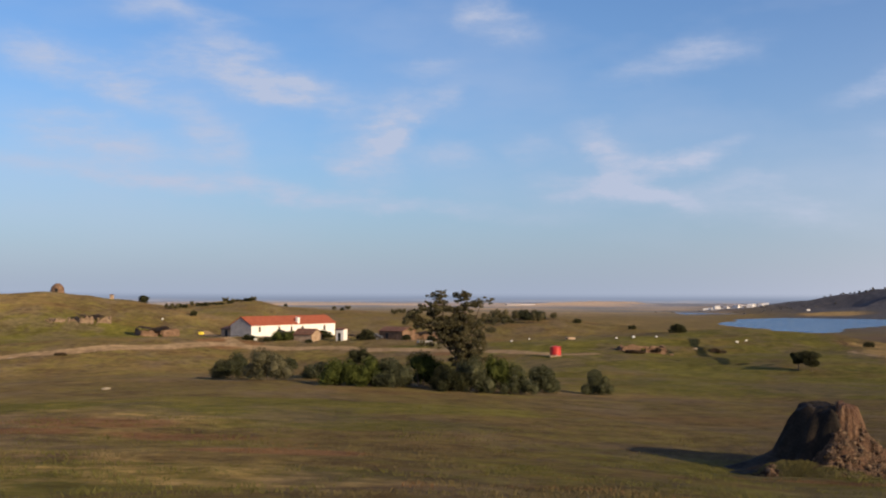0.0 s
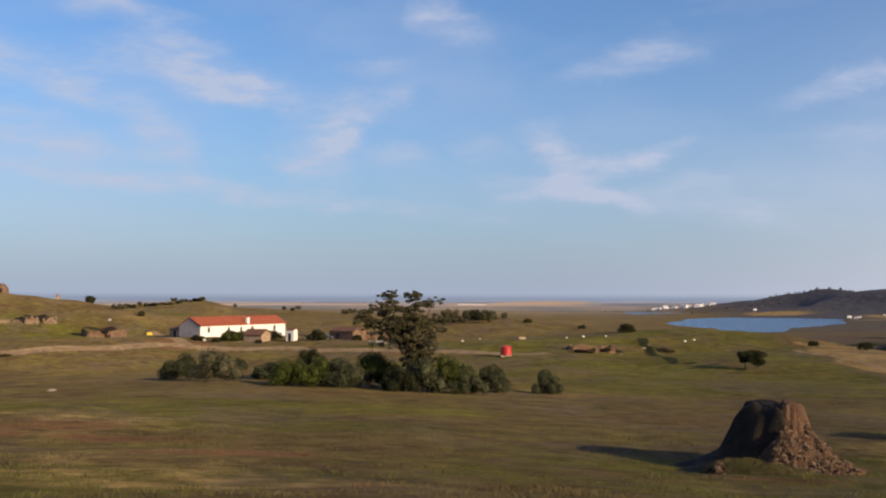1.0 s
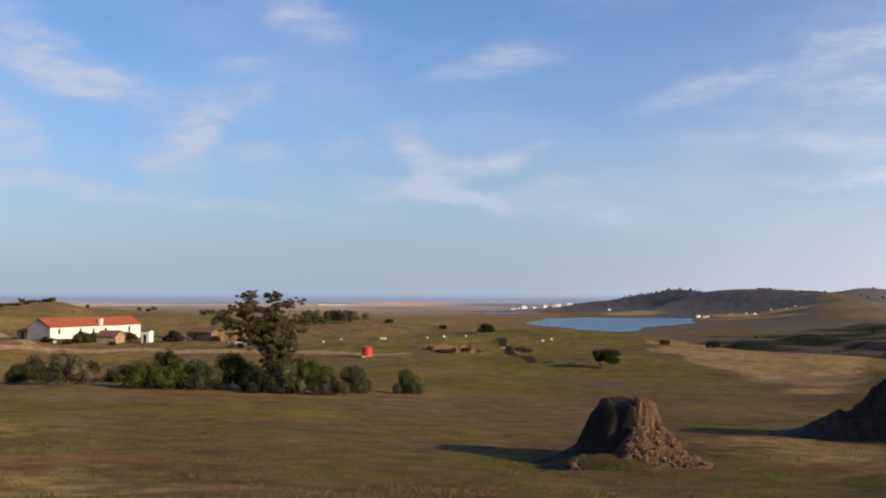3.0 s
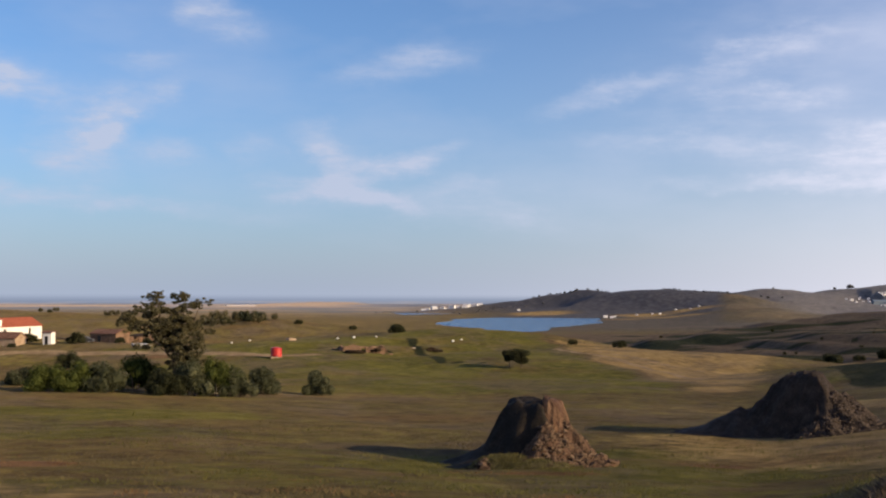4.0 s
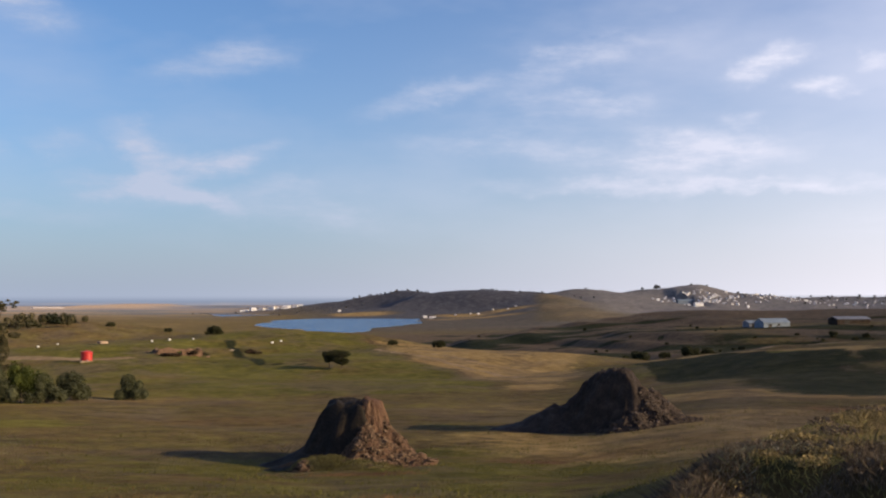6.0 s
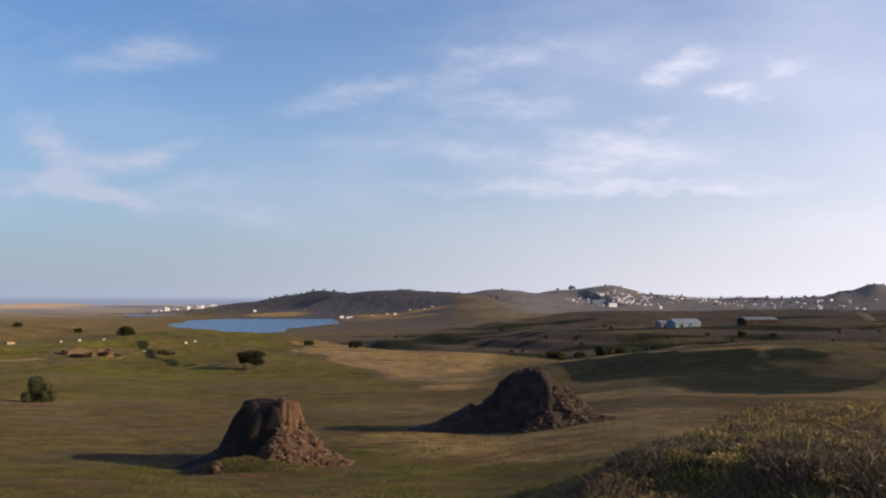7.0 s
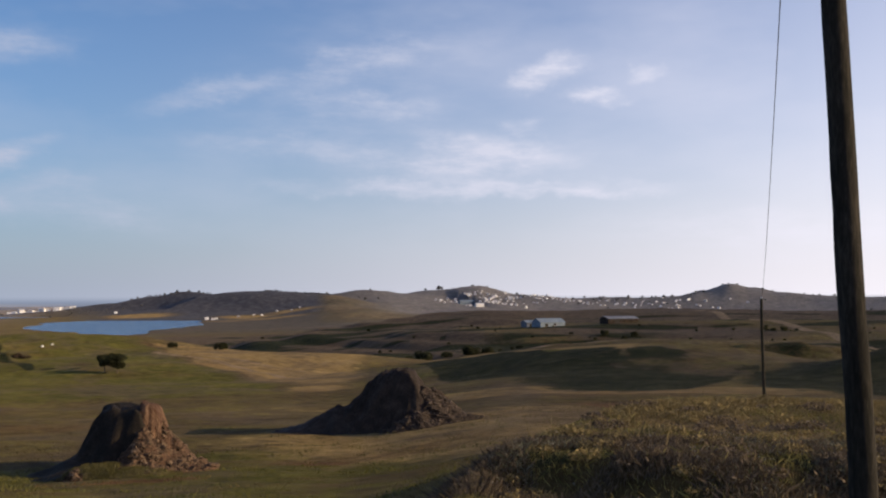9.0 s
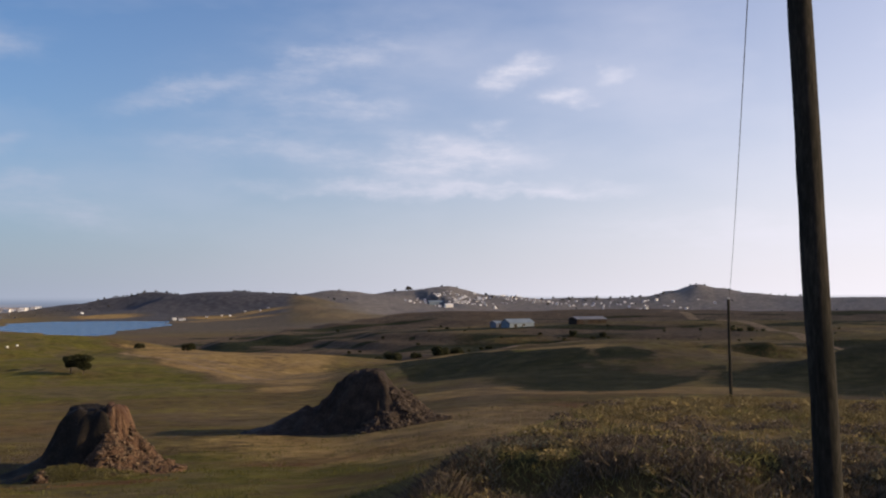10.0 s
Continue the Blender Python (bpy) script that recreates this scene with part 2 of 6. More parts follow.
    col = mix_rgb(nt, hazed_hill_scrub, col, mix_rgb(nt, pale_haze, hazed_maquis, hazed_heath))
    # pale grey-blue plain with bleached fields, far off, the haze put into its colours
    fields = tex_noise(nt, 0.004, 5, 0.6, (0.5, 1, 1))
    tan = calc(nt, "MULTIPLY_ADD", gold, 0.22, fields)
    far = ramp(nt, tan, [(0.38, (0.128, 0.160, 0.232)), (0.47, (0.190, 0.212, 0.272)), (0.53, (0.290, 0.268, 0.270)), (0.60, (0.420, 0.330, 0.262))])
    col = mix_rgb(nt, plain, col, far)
    # tufts and trodden bits, at the scale of a stride
    mottle = span(nt, tex_noise(nt, 0.45, 9, 0.78), 0.36, 0.66)
    streak = span(nt, tex_noise(nt, 0.11, 7, 0.7, (1.0, 1.2, 1)), 0.38, 0.62)
    k = calc(nt, "ADD", 0.47, calc(nt, "ADD", calc(nt, "MULTIPLY", mottle, 0.36), calc(nt, "MULTIPLY", streak, 0.10)))
    n = nt.nodes.new("ShaderNodeVectorMath")
    n.operation = "SCALE"
    nt.links.new(col, n.inputs[0])
    nt.links.new(k, n.inputs["Scale"])
    nt.links.new(n.outputs[0], b.inputs["Base Color"])
    h = calc(nt, "ADD", n03, calc(nt, "MULTIPLY", n3, 1.5))
    bump(nt, b, h, 0.9, 0.12)
    return mat


PASTURE = ground_material()


# ---- the land: one sheet round the camera, out to the horizon ----
def lattice(ix, iy, seed):
    h = (ix.astype(np.int64) * 374761393 + iy.astype(np.int64) * 668265263 + seed * 974634777) & 0x7FFFFFFF
    h = ((h ^ (h >> 13)) * 1274126177) & 0x7FFFFFFF
    return ((h ^ (h >> 16)) & 0xFFFF) / 65535.0


def value_noise(x, y, seed=0):
    ix, iy = np.floor(x), np.floor(y)
    fx, fy = x - ix, y - iy
    fx, fy = fx * fx * (3 - 2 * fx), fy * fy * (3 - 2 * fy)
    a, b = lattice(ix, iy, seed), lattice(ix + 1, iy, seed)
    c, d = lattice(ix, iy + 1, seed), lattice(ix + 1, iy + 1, seed)
    return (a + (b - a) * fx) * (1 - fy) + (c + (d - c) * fx) * fy - 0.5


def fbm(x, y, size, octaves=4, seed=0):
    total, amp = 0.0, 1.0
    for k in range(octaves):
        total = total + amp * value_noise(x / size + 17.3 * k, y / size - 9.1 * k, seed + k)
        size, amp = size / 2.03, amp * 0.5
    return total


def smooth(lo, hi, v):
    t = np.clip((v - lo) / (hi - lo), 0, 1)
    return t * t * (3 - 2 * t)


def near_line(x, y, pts):
    """Distance from a polyline in plan, and the height along it at the nearest place."""
    best, high = np.full(np.shape(x), 1e9), np.zeros(np.shape(x))
    for p, q in zip(pts, pts[1:]):
        dx, dy = q[0] - p[0], q[1] - p[1]
        t = np.clip(((x - p[0]) * dx + (y - p[1]) * dy) / (dx * dx + dy * dy), 0, 1)
        d = np.hypot(x - p[0] - t * dx, y - p[1] - t * dy)
        s = t * t * (3 - 2 * t) if len(p) > 2 else t
        z = p[2] + (q[2] - p[2]) * s if len(p) > 2 else t
        high = np.where(d < best, z, high)
        best = np.minimum(best, d)
    return best, high


def inside(x, y, pts):
    """Signed distance to a closed outline in plan, positive inside."""
    d, _ = near_line(x, y, pts + pts[:1])
    odd = np.zeros(np.shape(x), bool)
    for p, q in zip(pts, pts[1:] + pts[:1]):
        cross = ((p[1] > y) != (q[1] > y))
        with np.errstate(divide="ignore", invalid="ignore"):
            odd ^= cross & (x < (q[0] - p[0]) * (y - p[1]) / (q[1] - p[1] + 1e-12) + p[0])
    return np.where(odd, d, -d)


# ridges: (bearing, distance, incline of the crest from the eye), then the width of the flank
def ridge(*pts):
    return [tuple(bearing(*p)) for p in pts]


RIDGES = [
    # hill with the kiln
    (ridge((-32, 350, -0.6), (-26, 350, -0.25), (-21.8, 350, 0.04), (-19.8, 350, 0.19), (-17.9, 350, 0.03), (-16.6, 350, -0.16), (-15.2, 355, -0.44), (-13.2, 365, -0.85)), 120),
    # wooded ridge behind the farm
    (ridge((-16, 520, -0.9), (-13.9, 500, -0.64), (-12.5, 490, -0.40), (-9.9, 480, -0.15), (-7.7, 480, -0.50), (-5.4, 470, -0.68), (-1.9, 460, -0.90), (2, 440, -1.05), (5.7, 430, -1.05), (8.5, 430, -1.35), (11, 440, -1.7)), 130),
    # level ground of the farm
    (ridge((-17, 262, -2.1), (-10, 280, -1.95), (-5, 270, -2.05), (0, 245, -2.4), (6, 205, -2.95), (9, 195, -3.1)), 62),
    # grassy knoll
    (ridge((2.0, 290, -2.3), (6.5, 280, -1.95), (10.6, 268, -1.66), (12.9, 262, -1.55), (14.5, 258, -1.50), (16.3, 250, -1.60), (18.15, 242, -1.93), (19.8, 236, -2.36), (21.4, 229, -2.54), (23.65, 219, -2.72), (25.9, 211, -2.92), (28.2, 203, -3.30), (29.9, 197, -3.62), (31.7, 192, -3.9)), 92),
    # shoulder on the near side of the knoll's tail
    (ridge((17.0, 205, -2.75), (20.0, 190, -3.1), (23.0, 178, -3.55), (26.0, 166, -4.05), (28.5, 156, -4.5)), 26),
    # dark ridge beyond the heaps
    (ridge((31, 196, -3.85), (32, 192, -3.55), (34, 186, -3.14), (36.05, 178, -2.96), (38.1, 170, -2.68), (40.4, 162, -2.56), (42.7, 156, -2.39), (45.3, 148, -2.28), (46.7, 143, -2.40), (48.3, 136, -2.9), (49.4, 131, -3.3), (50.5, 126, -3.6)), 34),
    # slope that closes the right
    (ridge((53.6, 140, -3.7), (55, 136, -3.0), (58, 132, -2.2), (63, 130, -1.6), (70, 130, -1.2)), 26),
    # spoil bank
    (ridge((50.4, 300, -2.3), (51.4, 300, -2.12), (52.6, 300, -2.05), (53.6, 300, -2.3)), 12),
    # folds of the valley floor
    (ridge((22, 420, -2.75), (26, 400, -2.95), (29, 390, -3.15)), 60),
    (ridge((30, 300, -3.6), (33, 310, -3.2), (37, 320, -2.75), (41, 330, -2.35), (46, 335, -2.05), (52, 335, -1.95)), 48),
    (ridge((27, 560, -2.35), (31, 520, -2.25), (35, 480, -1.95), (40, 430, -1.62)), 62),
    # brown fields
    (ridge((25, 760, -2.0), (28, 740, -1.65), (30.9, 700, -1.36), (33, 680, -0.95), (35.2, 660, -0.60), (38, 650, -0.50), (41, 650, -0.62), (46.7, 660, -0.47), (52, 640, -0.58), (60, 640, -0.6)), 205),
    # shelf of the far farm
    (ridge((34, 500, -1.55), (38, 470, -1.33), (42, 470, -1.30), (47, 480, -1.2), (54, 480, -1.2), (60, 480, -1.2)), 120),
    # tan spur running down from the hills
    (ridge((28.0, 2120, -0.05), (29.3, 1900, -0.30), (30.8, 1600, -0.70), (32.2, 1350, -1.15)), 190),
    # rise with the tan fields, far across the plain
    (ridge((4.6, 3900, -0.32), (5.7, 3900, -0.26), (8.0, 3900, -0.19), (9.5, 3900, -0.20), (11.0, 3900, -0.30)), 800),
    # front shoulder of the hills
    (ridge((22.8, 2150, -0.1), (24.2, 2120, 0.22), (25.9, 2090, 0.44), (27.2, 2080, 0.42), (27.9, 2080, 0.25)), 210),
    # hills over the lake
    (ridge((14.5, 2450, -0.62), (16, 2400, -0.44), (18.4, 2350, -0.12), (20.2, 2320, 0.25), (21.4, 2300, 0.48), (23.6, 2280, 0.32), (26.3, 2220, 0.47), (28.9, 2200, 0.25), (31, 2200, -0.2)), 540),
    (ridge((27, 2550, 0.2), (28.9, 2500, 0.29), (30.9, 2450, 0.51), (33.1, 2400, 0.27), (34.5, 2450, 0.50), (36.4, 2450, 0.77), (38.6, 2450, 0.31), (41, 2500, 0.05), (44, 2500, 0.02)), 420),
    (ridge((44, 2600, 0.0), (46.7, 2600, 0.15), (48, 2600, 0.46), (49.2, 2600, 0.80), (50.3, 2600, 0.55), (51.6, 2600, 0.38), (53.5, 2600, 0.18), (56.5, 2600, 0.08), (64, 2600, 0.0)), 420),
]
LAKE = [tuple(bearing(*p).xy) for p in ((13.9, 1340), (14.9, 1200), (16.5, 1100), (16.7, 1000), (17.3, 945), (18.8, 1010), (20.9, 1180), (22.9, 1470), (22.4, 1720), (20, 1760), (17.1, 1760), (15.0, 1620), (14.0, 1440))]
ARM = [tuple(bearing(*p).xy) for p in ((11.6, 2320), (12.4, 1960), (17.5, 1960), (17.2, 2150), (15.0, 2200))]
WATER = EYE - 30.0
OPEN_R = (0, 6, 12, 25, 36, 47, 61, 90, 110, 150, 200, 300, 450, 700, 950, 1500, 2500, 3500, 4300, 4900)
OPEN_Z = (-1.65, -1.9, -2.75, -4.6, -5.75, -6.75, -7.3, -8.7, -9.6, -11.0, -14.0, -19.5, -22.5, -27.0, -29.4, -29.5, -29.5, -29.0, -29.0, -28.5)
EDGE_R, EDGE_B = (8, 9.5, 11, 11.6, 12.6, 14.6, 16, 18, 22), (32.2, 34.0, 36.2, 37.3, 38.6, 39.8, 40.9, 43.0, 47.5)
BANK_Z = (-1.65, -1.65, -1.52, -3.4, -5.3, -6.2, -6.5, -7.5, -8.1, -10.0, -12.4, -16.0, -17.0, -18.0, -20.0, -25.0, -26.0, -12.0, -6.0, -2.0)


def land(x, y):
    """Height of the ground at places in plan."""
    x, y = np.asarray(x, float), np.asarray(y, float)
    r = np.hypot(x, y)
    b = np.degrees(np.arctan2(x, y))
    wob = fbm(x, y, 40, 3, 5) * np.clip(r / 60, 0, 6)
    turn = smooth(29, 40, b) * (1 - smooth(120, 160, b))
    z = np.interp(r, OPEN_R, OPEN_Z) * (1 - turn) + np.interp(r, OPEN_R, BANK_Z) * turn
    # the slope leans down to the right
    aside = np.clip(-r * np.sin(np.radians(b - 5)), -8, 25)
    z = z + 0.045 * aside * smooth(14, 40, r) * (1 - smooth(115, 170, r)) * (1 - turn)
    # the grassy bank by the road, with its small scarp
    edge = b - np.interp(r, EDGE_R, EDGE_B) + 1.6 * fbm(x, y, 2.5, 3, 9)
    on = smooth(-1.6, 2.2, edge) * smooth(3, 7.5, r) * (1 - smooth(17.5, 25.0, r)) * (1 - smooth(120, 150, b))
    scarp = smooth(11.1, 12.2, r + 1.3 * fbm(x, y, 3.0, 3, 21))
    top = -2.02 + 0.36 * scarp + 0.010 * np.clip(r - 11, 0, 8) + 0.07 * fbm(x, y, 2.2, 3, 2)
    z = z * (1 - on) + top * on
    z = z + EYE + 0.10 * wob
    for pts, width in RIDGES:
        d, top = near_line(x, y, pts)
        d = d * (1 + 0.25 * fbm(x, y, width, 3, 31)) / width
        f = np.clip(1 - d, 0, 1)
        f = f * f * (3 - 2 * f)
        if width > 400:
            # gullies run down the flanks of the hills
            top = top - 16 * np.abs(fbm(x, y, 230, 4, 71)) * np.clip(4 * f * (1 - f), 0, 1)
        z = np.maximum(z, z + (top - z) * f)
    # old field terraces on the valley's slopes and below the sheepfold
    zone = smooth(19, 24, b) * smooth(270, 330, r) * (1 - smooth(820, 1000, r))
    zt = z + 1.6 * fbm(x, y, 70, 3, 81)
    z = z + zone * 0.62 * np.sin(zt * 2 * np.pi / 3.1)
    zone = smooth(3, 6, b) * (1 - smooth(14, 16, b)) * smooth(165, 180, r) * (1 - smooth(235, 250, r))
    z = z + zone * 0.22 * np.sin((z + 0.3 * fbm(x, y, 25, 3, 83)) * 2 * np.pi / 1.15)
    z = z + (fbm(x, y, 6, 4, 40) * 0.17 * smooth(14, 40, r) + fbm(x, y, 28, 4, 44) * 0.9 * smooth(60, 160, r) + fbm(x, y, 160, 4, 60) * (0.8 + 1.6 * smooth(20, 30, b)) * smooth(250, 700, r) * (1 - 0.8 * smooth(2600, 3500, r)))
    z = z + fbm(x, y, 90, 4, 77) * (2.5 + 3.0 * smooth(23, 27, b)) * smooth(1500, 2000, r) * (1 - smooth(2600, 2900, r)) * smooth(WATER + 2, WATER + 14, z)
    s = np.maximum(inside(x, y, LAKE), inside(x, y, ARM)) + 22 * fbm(x, y, 120, 3, 50)
    z = np.where(r > 800, np.where(s > 0, np.minimum(z, WATER - np.clip(s * 0.05, 0.2, 3)), np.maximum(np.minimum(z, WATER + 0.5 + np.maximum(-s, 0) * 0.13 + np.clip(-s - 110, 0, None) * 0.18), WATER + 0.25 + np.clip(-s * 0.012, 0, 6))), z)
    return z


def blob(x, y, b, d, wide, deep):
    """1 in the middle of an oval patch of land, facing the camera, 0 beyond it."""
    c, s = math.cos(radians(b)), math.sin(radians(b))
    u, v = (x - d * s) * c - (y - d * c) * s, (x - d * s) * s + (y - d * c) * c
    return np.clip(1.25 - np.hypot(u / wide, v / deep), 0, 1)


def sight(b, incline):
    """Bearing and distance of the ground that lies at that incline from the eye."""
    d = np.geomspace(6.0, 4800.0, 1500)
    under = land(d * math.sin(radians(b)), d * math.cos(radians(b))) >= EYE + d * math.tan(radians(incline))
    return b, float(d[int(np.argmax(under))])


TRACKS = [
    ([(-26, 258), (-21.7, 245), (-18.4, 244), (-13.8, 252), (-11.6, 260), (-10.2, 259), (-9.0, 256)], 2.6),
    ([(-10.4, 259), (-11.3, 280), (-12.0, 306)], 1.6),
    ([(-9.0, 256), (-5, 246), (-1.5, 230), (2, 214), (5.6, 198), (7.5, 199)], 2.2),
    ([(36, 322), (41, 331), (46, 336), (50, 337), (54.7, 334), (60, 330)], 1.2),
    ([sight(47.3, -0.58), sight(48.6, -0.66), sight(50.5, -1.05), sight(52.2, -1.36), sight(54.2, -1.8), (58, 330)], 2.4),
    ([(20.2, 222), (22.5, 205), (25.0, 186), (27.5, 166)], 0.9),
    ([(22.4, 216), (25.0, 202), (28.0, 190)], 0.7),
]

# lines of low scrub and old field banks across the valley
HEDGES = [(3.5, [(20, 360), (24, 352), (28, 345)]), (3.5, [(23, 440), (27, 432), (31, 425), (36, 415)]), (4.5, [(28, 520), (33, 505), (38, 515)]), (3.5, [(37, 395), (42, 400), (48, 392), (54, 400)]),
          (5, [(39, 545), (45, 535), (52, 548)]), (5, [(30, 620), (36, 600)]), (4, [(42, 445), (46, 438), (50, 452)]), (3, [(33, 350), (38, 372), (43, 366)]),
          (1.1, [(5, 232), (8, 226), (11.5, 228)]), (0.9, [(6, 190), (9, 186), (12, 192)]), (1.0, [(7, 208), (10, 206), (12, 210)]), (1.0, [(14.8, 186), (16.5, 183)]),
          (1.2, [(38.5, 94), (41.5, 103), (46, 112), (51, 120)])]


def cover_of(x, y):
    """Land cover: greenness, gold, scrub; tracks, ploughland, hazed far land; hazed hill scrub, bare earth, paler haze.
    """
    r, b = np.hypot(x, y), np.degrees(np.arctan2(x, y))
    def patches(*ps):
        out = np.zeros_like(x)
        for p in ps:
            out = np.maximum(out, blob(x, y, *p))
        return out
    green = 1.3 * patches((13, 142, 42, 26), (8, 135, 24, 14), (17.5, 140, 22, 24), (9, 175, 40, 24), (12, 225, 50, 35), (17, 225, 26, 40), (3, 185, 30, 14), (-16, 70, 13, 9), (-12, 66, 12, 6), (-19, 32, 12, 6), (-5, 60, 12, 5), (-9, 75, 22, 8), (-19, 290, 40, 26))
    green = np.maximum(green, patches((27.5, 47, 6, 2.2), (21.5, 44, 4, 1.6), (24, 48, 5, 4), (26, 54, 7, 3), (30, 46, 8, 5), (-3, 235, 18, 10), (18, 165, 16, 20), (30, 58, 5, 4), (38, 150, 24, 16)))
    green = np.maximum(green, 0.75 * patches((14, 47, 14, 9), (22, 42, 9, 7), (28, 55, 8, 4)))
    green = np.maximum(green, 0.55 * patches((10, 38, 14, 7), (-5, 33, 14, 6), (25, 36, 10, 6), (-18, 36, 10, 6), (-19, 290, 70, 60), (-12, 420, 50, 60), (-17, 56, 14, 5), (6, 52, 9, 4)))
    gold = patches((7.6, 3850, 260, 620), (4.0, 3000, 120, 160), (0, 3400, 160, 120), (-9, 3300, 220, 160), (38.5, 2150, 60, 160), (-4, 3600, 300, 300))
    gold = np.maximum(gold, patches((47, 60, 30, 20), (42, 95, 30, 9), (52, 17, 12, 5), (53, 230, 14, 9), (-20, 20, 11, 6), (-13, 17, 7, 4)))
    gold = np.maximum(gold, 0.50 * patches((-20, 36, 12, 16), (-14, 34, 12, 12), (-9, 31, 9, 8), (-18, 60, 14, 22), (-3, 30, 8, 5)))
    # the knoll's dry right side, where gold also paints the low sun
    flank = smooth(-1.2, 1.8, b - 19.3 - 0.075 * (236 - r) + 2.5 * fbm(x, y, 30, 3, 88)) * (1 - smooth(28.0, 33.0, b)) * smooth(118, 140, r) * (1 - smooth(244, 262, r))
    gold = np.maximum(gold, flank * np.clip(0.9 + 0.8 * fbm(x, y, 22, 3, 89), 0, 1))
    green = np.maximum(green * (1 - 0.8 * flank), 0.9 * (1 - flank) * smooth(3, 8, b) * (1 - smooth(24, 27, b)) * smooth(120, 140, r) * (1 - smooth(240, 265, r)) * np.clip(0.8 + 1.2 * fbm(x, y, 26, 3, 90), 0, 1))
    scrub = 1.6 * patches((36, 290, 34, 16), (58, 116, 17, 24), (22.5, 520, 50, 18))
    scrub = np.maximum(scrub, 0.75 * patches((40, 345, 60, 14), (41, 410, 70, 18), (49, 425, 40, 12), (34, 385, 50, 14), (51.8, 296, 9, 8)))
    scrub = scrub * np.clip(0.85 + 1.5 * fbm(x, y, 26, 4, 91), 0.1, 1.2)
    # the dark ridge's near side: scrub, thickened to paint its shade; and streaks of scrub along the valley's banks
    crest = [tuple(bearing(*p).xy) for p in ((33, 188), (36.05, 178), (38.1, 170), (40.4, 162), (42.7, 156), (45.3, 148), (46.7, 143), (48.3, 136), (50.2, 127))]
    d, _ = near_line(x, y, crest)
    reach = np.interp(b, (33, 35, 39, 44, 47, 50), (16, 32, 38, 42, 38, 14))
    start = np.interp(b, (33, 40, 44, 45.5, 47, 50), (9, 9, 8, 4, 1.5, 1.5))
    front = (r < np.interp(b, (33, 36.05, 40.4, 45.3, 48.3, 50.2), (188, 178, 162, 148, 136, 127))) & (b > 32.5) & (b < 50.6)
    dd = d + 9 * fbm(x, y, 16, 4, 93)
    shaded_face = front * smooth(start - 1, start + 3, dd) * (1 - smooth(reach * 0.62, reach * 1.08 + 1, dd))
    scrub = np.maximum(scrub, np.clip(0.86 + 1.1 * fbm(x, y, 17, 4, 98), 0, 1) * shaded_face)
    # sunlit rim of the ridge's crest, painted as gold cover
    gold = np.maximum(gold, 0.75 * smooth(32, 35, b) * (1 - smooth(43, 48, b)) * (1 - smooth(start - 1, start + 2, d + 2 * fbm(x, y, 8, 3, 94))) * (d < 12))
    scrub = np.maximum(scrub, 0.34 * patches((22, 50, 18, 14), (12, 52, 12, 10), (16, 150, 40, 26)))
    c, s = math.cos(radians(38)), math.sin(radians(38))
    u, v = x * c - y * s, x * s + y * c
    lines = fbm(u, v * 5.5, 110, 4, 95)
    scrub = np.maximum(scrub, 0.9 * smooth(0.05, 0.22, lines) * smooth(15, 20, b) * smooth(285, 330, r) * (1 - smooth(640, 760, r)))
    for half, pts in HEDGES:
        d, _ = near_line(x, y, [tuple(bearing(*p).xy) for p in pts])
        scrub = np.maximum(scrub, np.clip(1.1 - d / half, 0, 1) * (fbm(x, y, 18, 3, 12) > -0.12))
    d, _ = near_line(x, y, [tuple(bearing(*p).xy) for p in ((12.7, 232), (13.2, 212), (13.9, 196), (14.3, 186))])
    gully = np.clip(1.1 - d / 2.2, 0, 1) * (fbm(x, y, 7, 3, 12) > -0.1)
    scrub = np.maximum(scrub, 0.85 * gully)
    # scrub of the far hills, which carries the painted haze
    hazed_hill_scrub = patches((23.5, 2230, 340, 260), (20, 2300, 220, 200), (26.6, 2080, 100, 150), (25, 2050, 120, 160), (31, 2440, 200, 110), (36.5, 2450, 230, 140), (50, 2590, 420, 220), (13.5, 2330, 260, 90))
    hazed_hill_scrub = np.maximum(hazed_hill_scrub, np.maximum(0.85 * smooth(1450, 1850, r) * (1 - 0.15 * smooth(27.5, 29.5, b)), 0.45 * smooth(850, 1150, r)) * smooth(15, 19, b))
    spur = patches((28.7, 2020, 110, 170), (29.6, 1800, 90, 180), (30.8, 1550, 90, 200))
    gold = np.maximum(gold, 0.50 * spur * smooth(28.0, 28.8, b))
    gold = np.maximum(gold, patches((37.2, 1900, 80, 150), (39, 1750, 60, 90)))
    shore = patches((19.4, 1880, 70, 60), (24.6, 1780, 60, 40), (25.9, 1700, 70, 40), (23.6, 1620, 40, 30), (27.0, 1820, 50, 40))
    gold = np.maximum(gold, 1.1 * shore)
    hazed_hill_scrub = hazed_hill_scrub * (1 - np.clip(1.3 * shore, 0, 1))
    hazed_hill_scrub = hazed_hill_scrub * (1 - 0.60 * np.clip(spur * 1.4, 0, 1) * smooth(28.0, 28.8, b))
    bare = patches((-17.6, 57, 5.0, 4.0), (-13.2, 51, 4.5, 2.4), (-20.5, 52, 3, 2), (-8, 42, 5, 2.5), (19.5, 43.5, 3, 1.2), (28, 50, 2.5, 1), (-11.3, 262, 8, 12), (48, 75, 12, 6), (0.5, 214, 10, 7), (-10.5, 262, 8, 7))
    scarp = smooth(10.6, 11.1, r) * (1 - smooth(12.8, 13.8, r)) * smooth(34, 37, b) * (1 - smooth(62, 68, b))
    bare, scrub = np.maximum(bare, 0.5 * scarp), np.maximum(scrub, 0.5 * scarp)
    path = np.zeros_like(x)
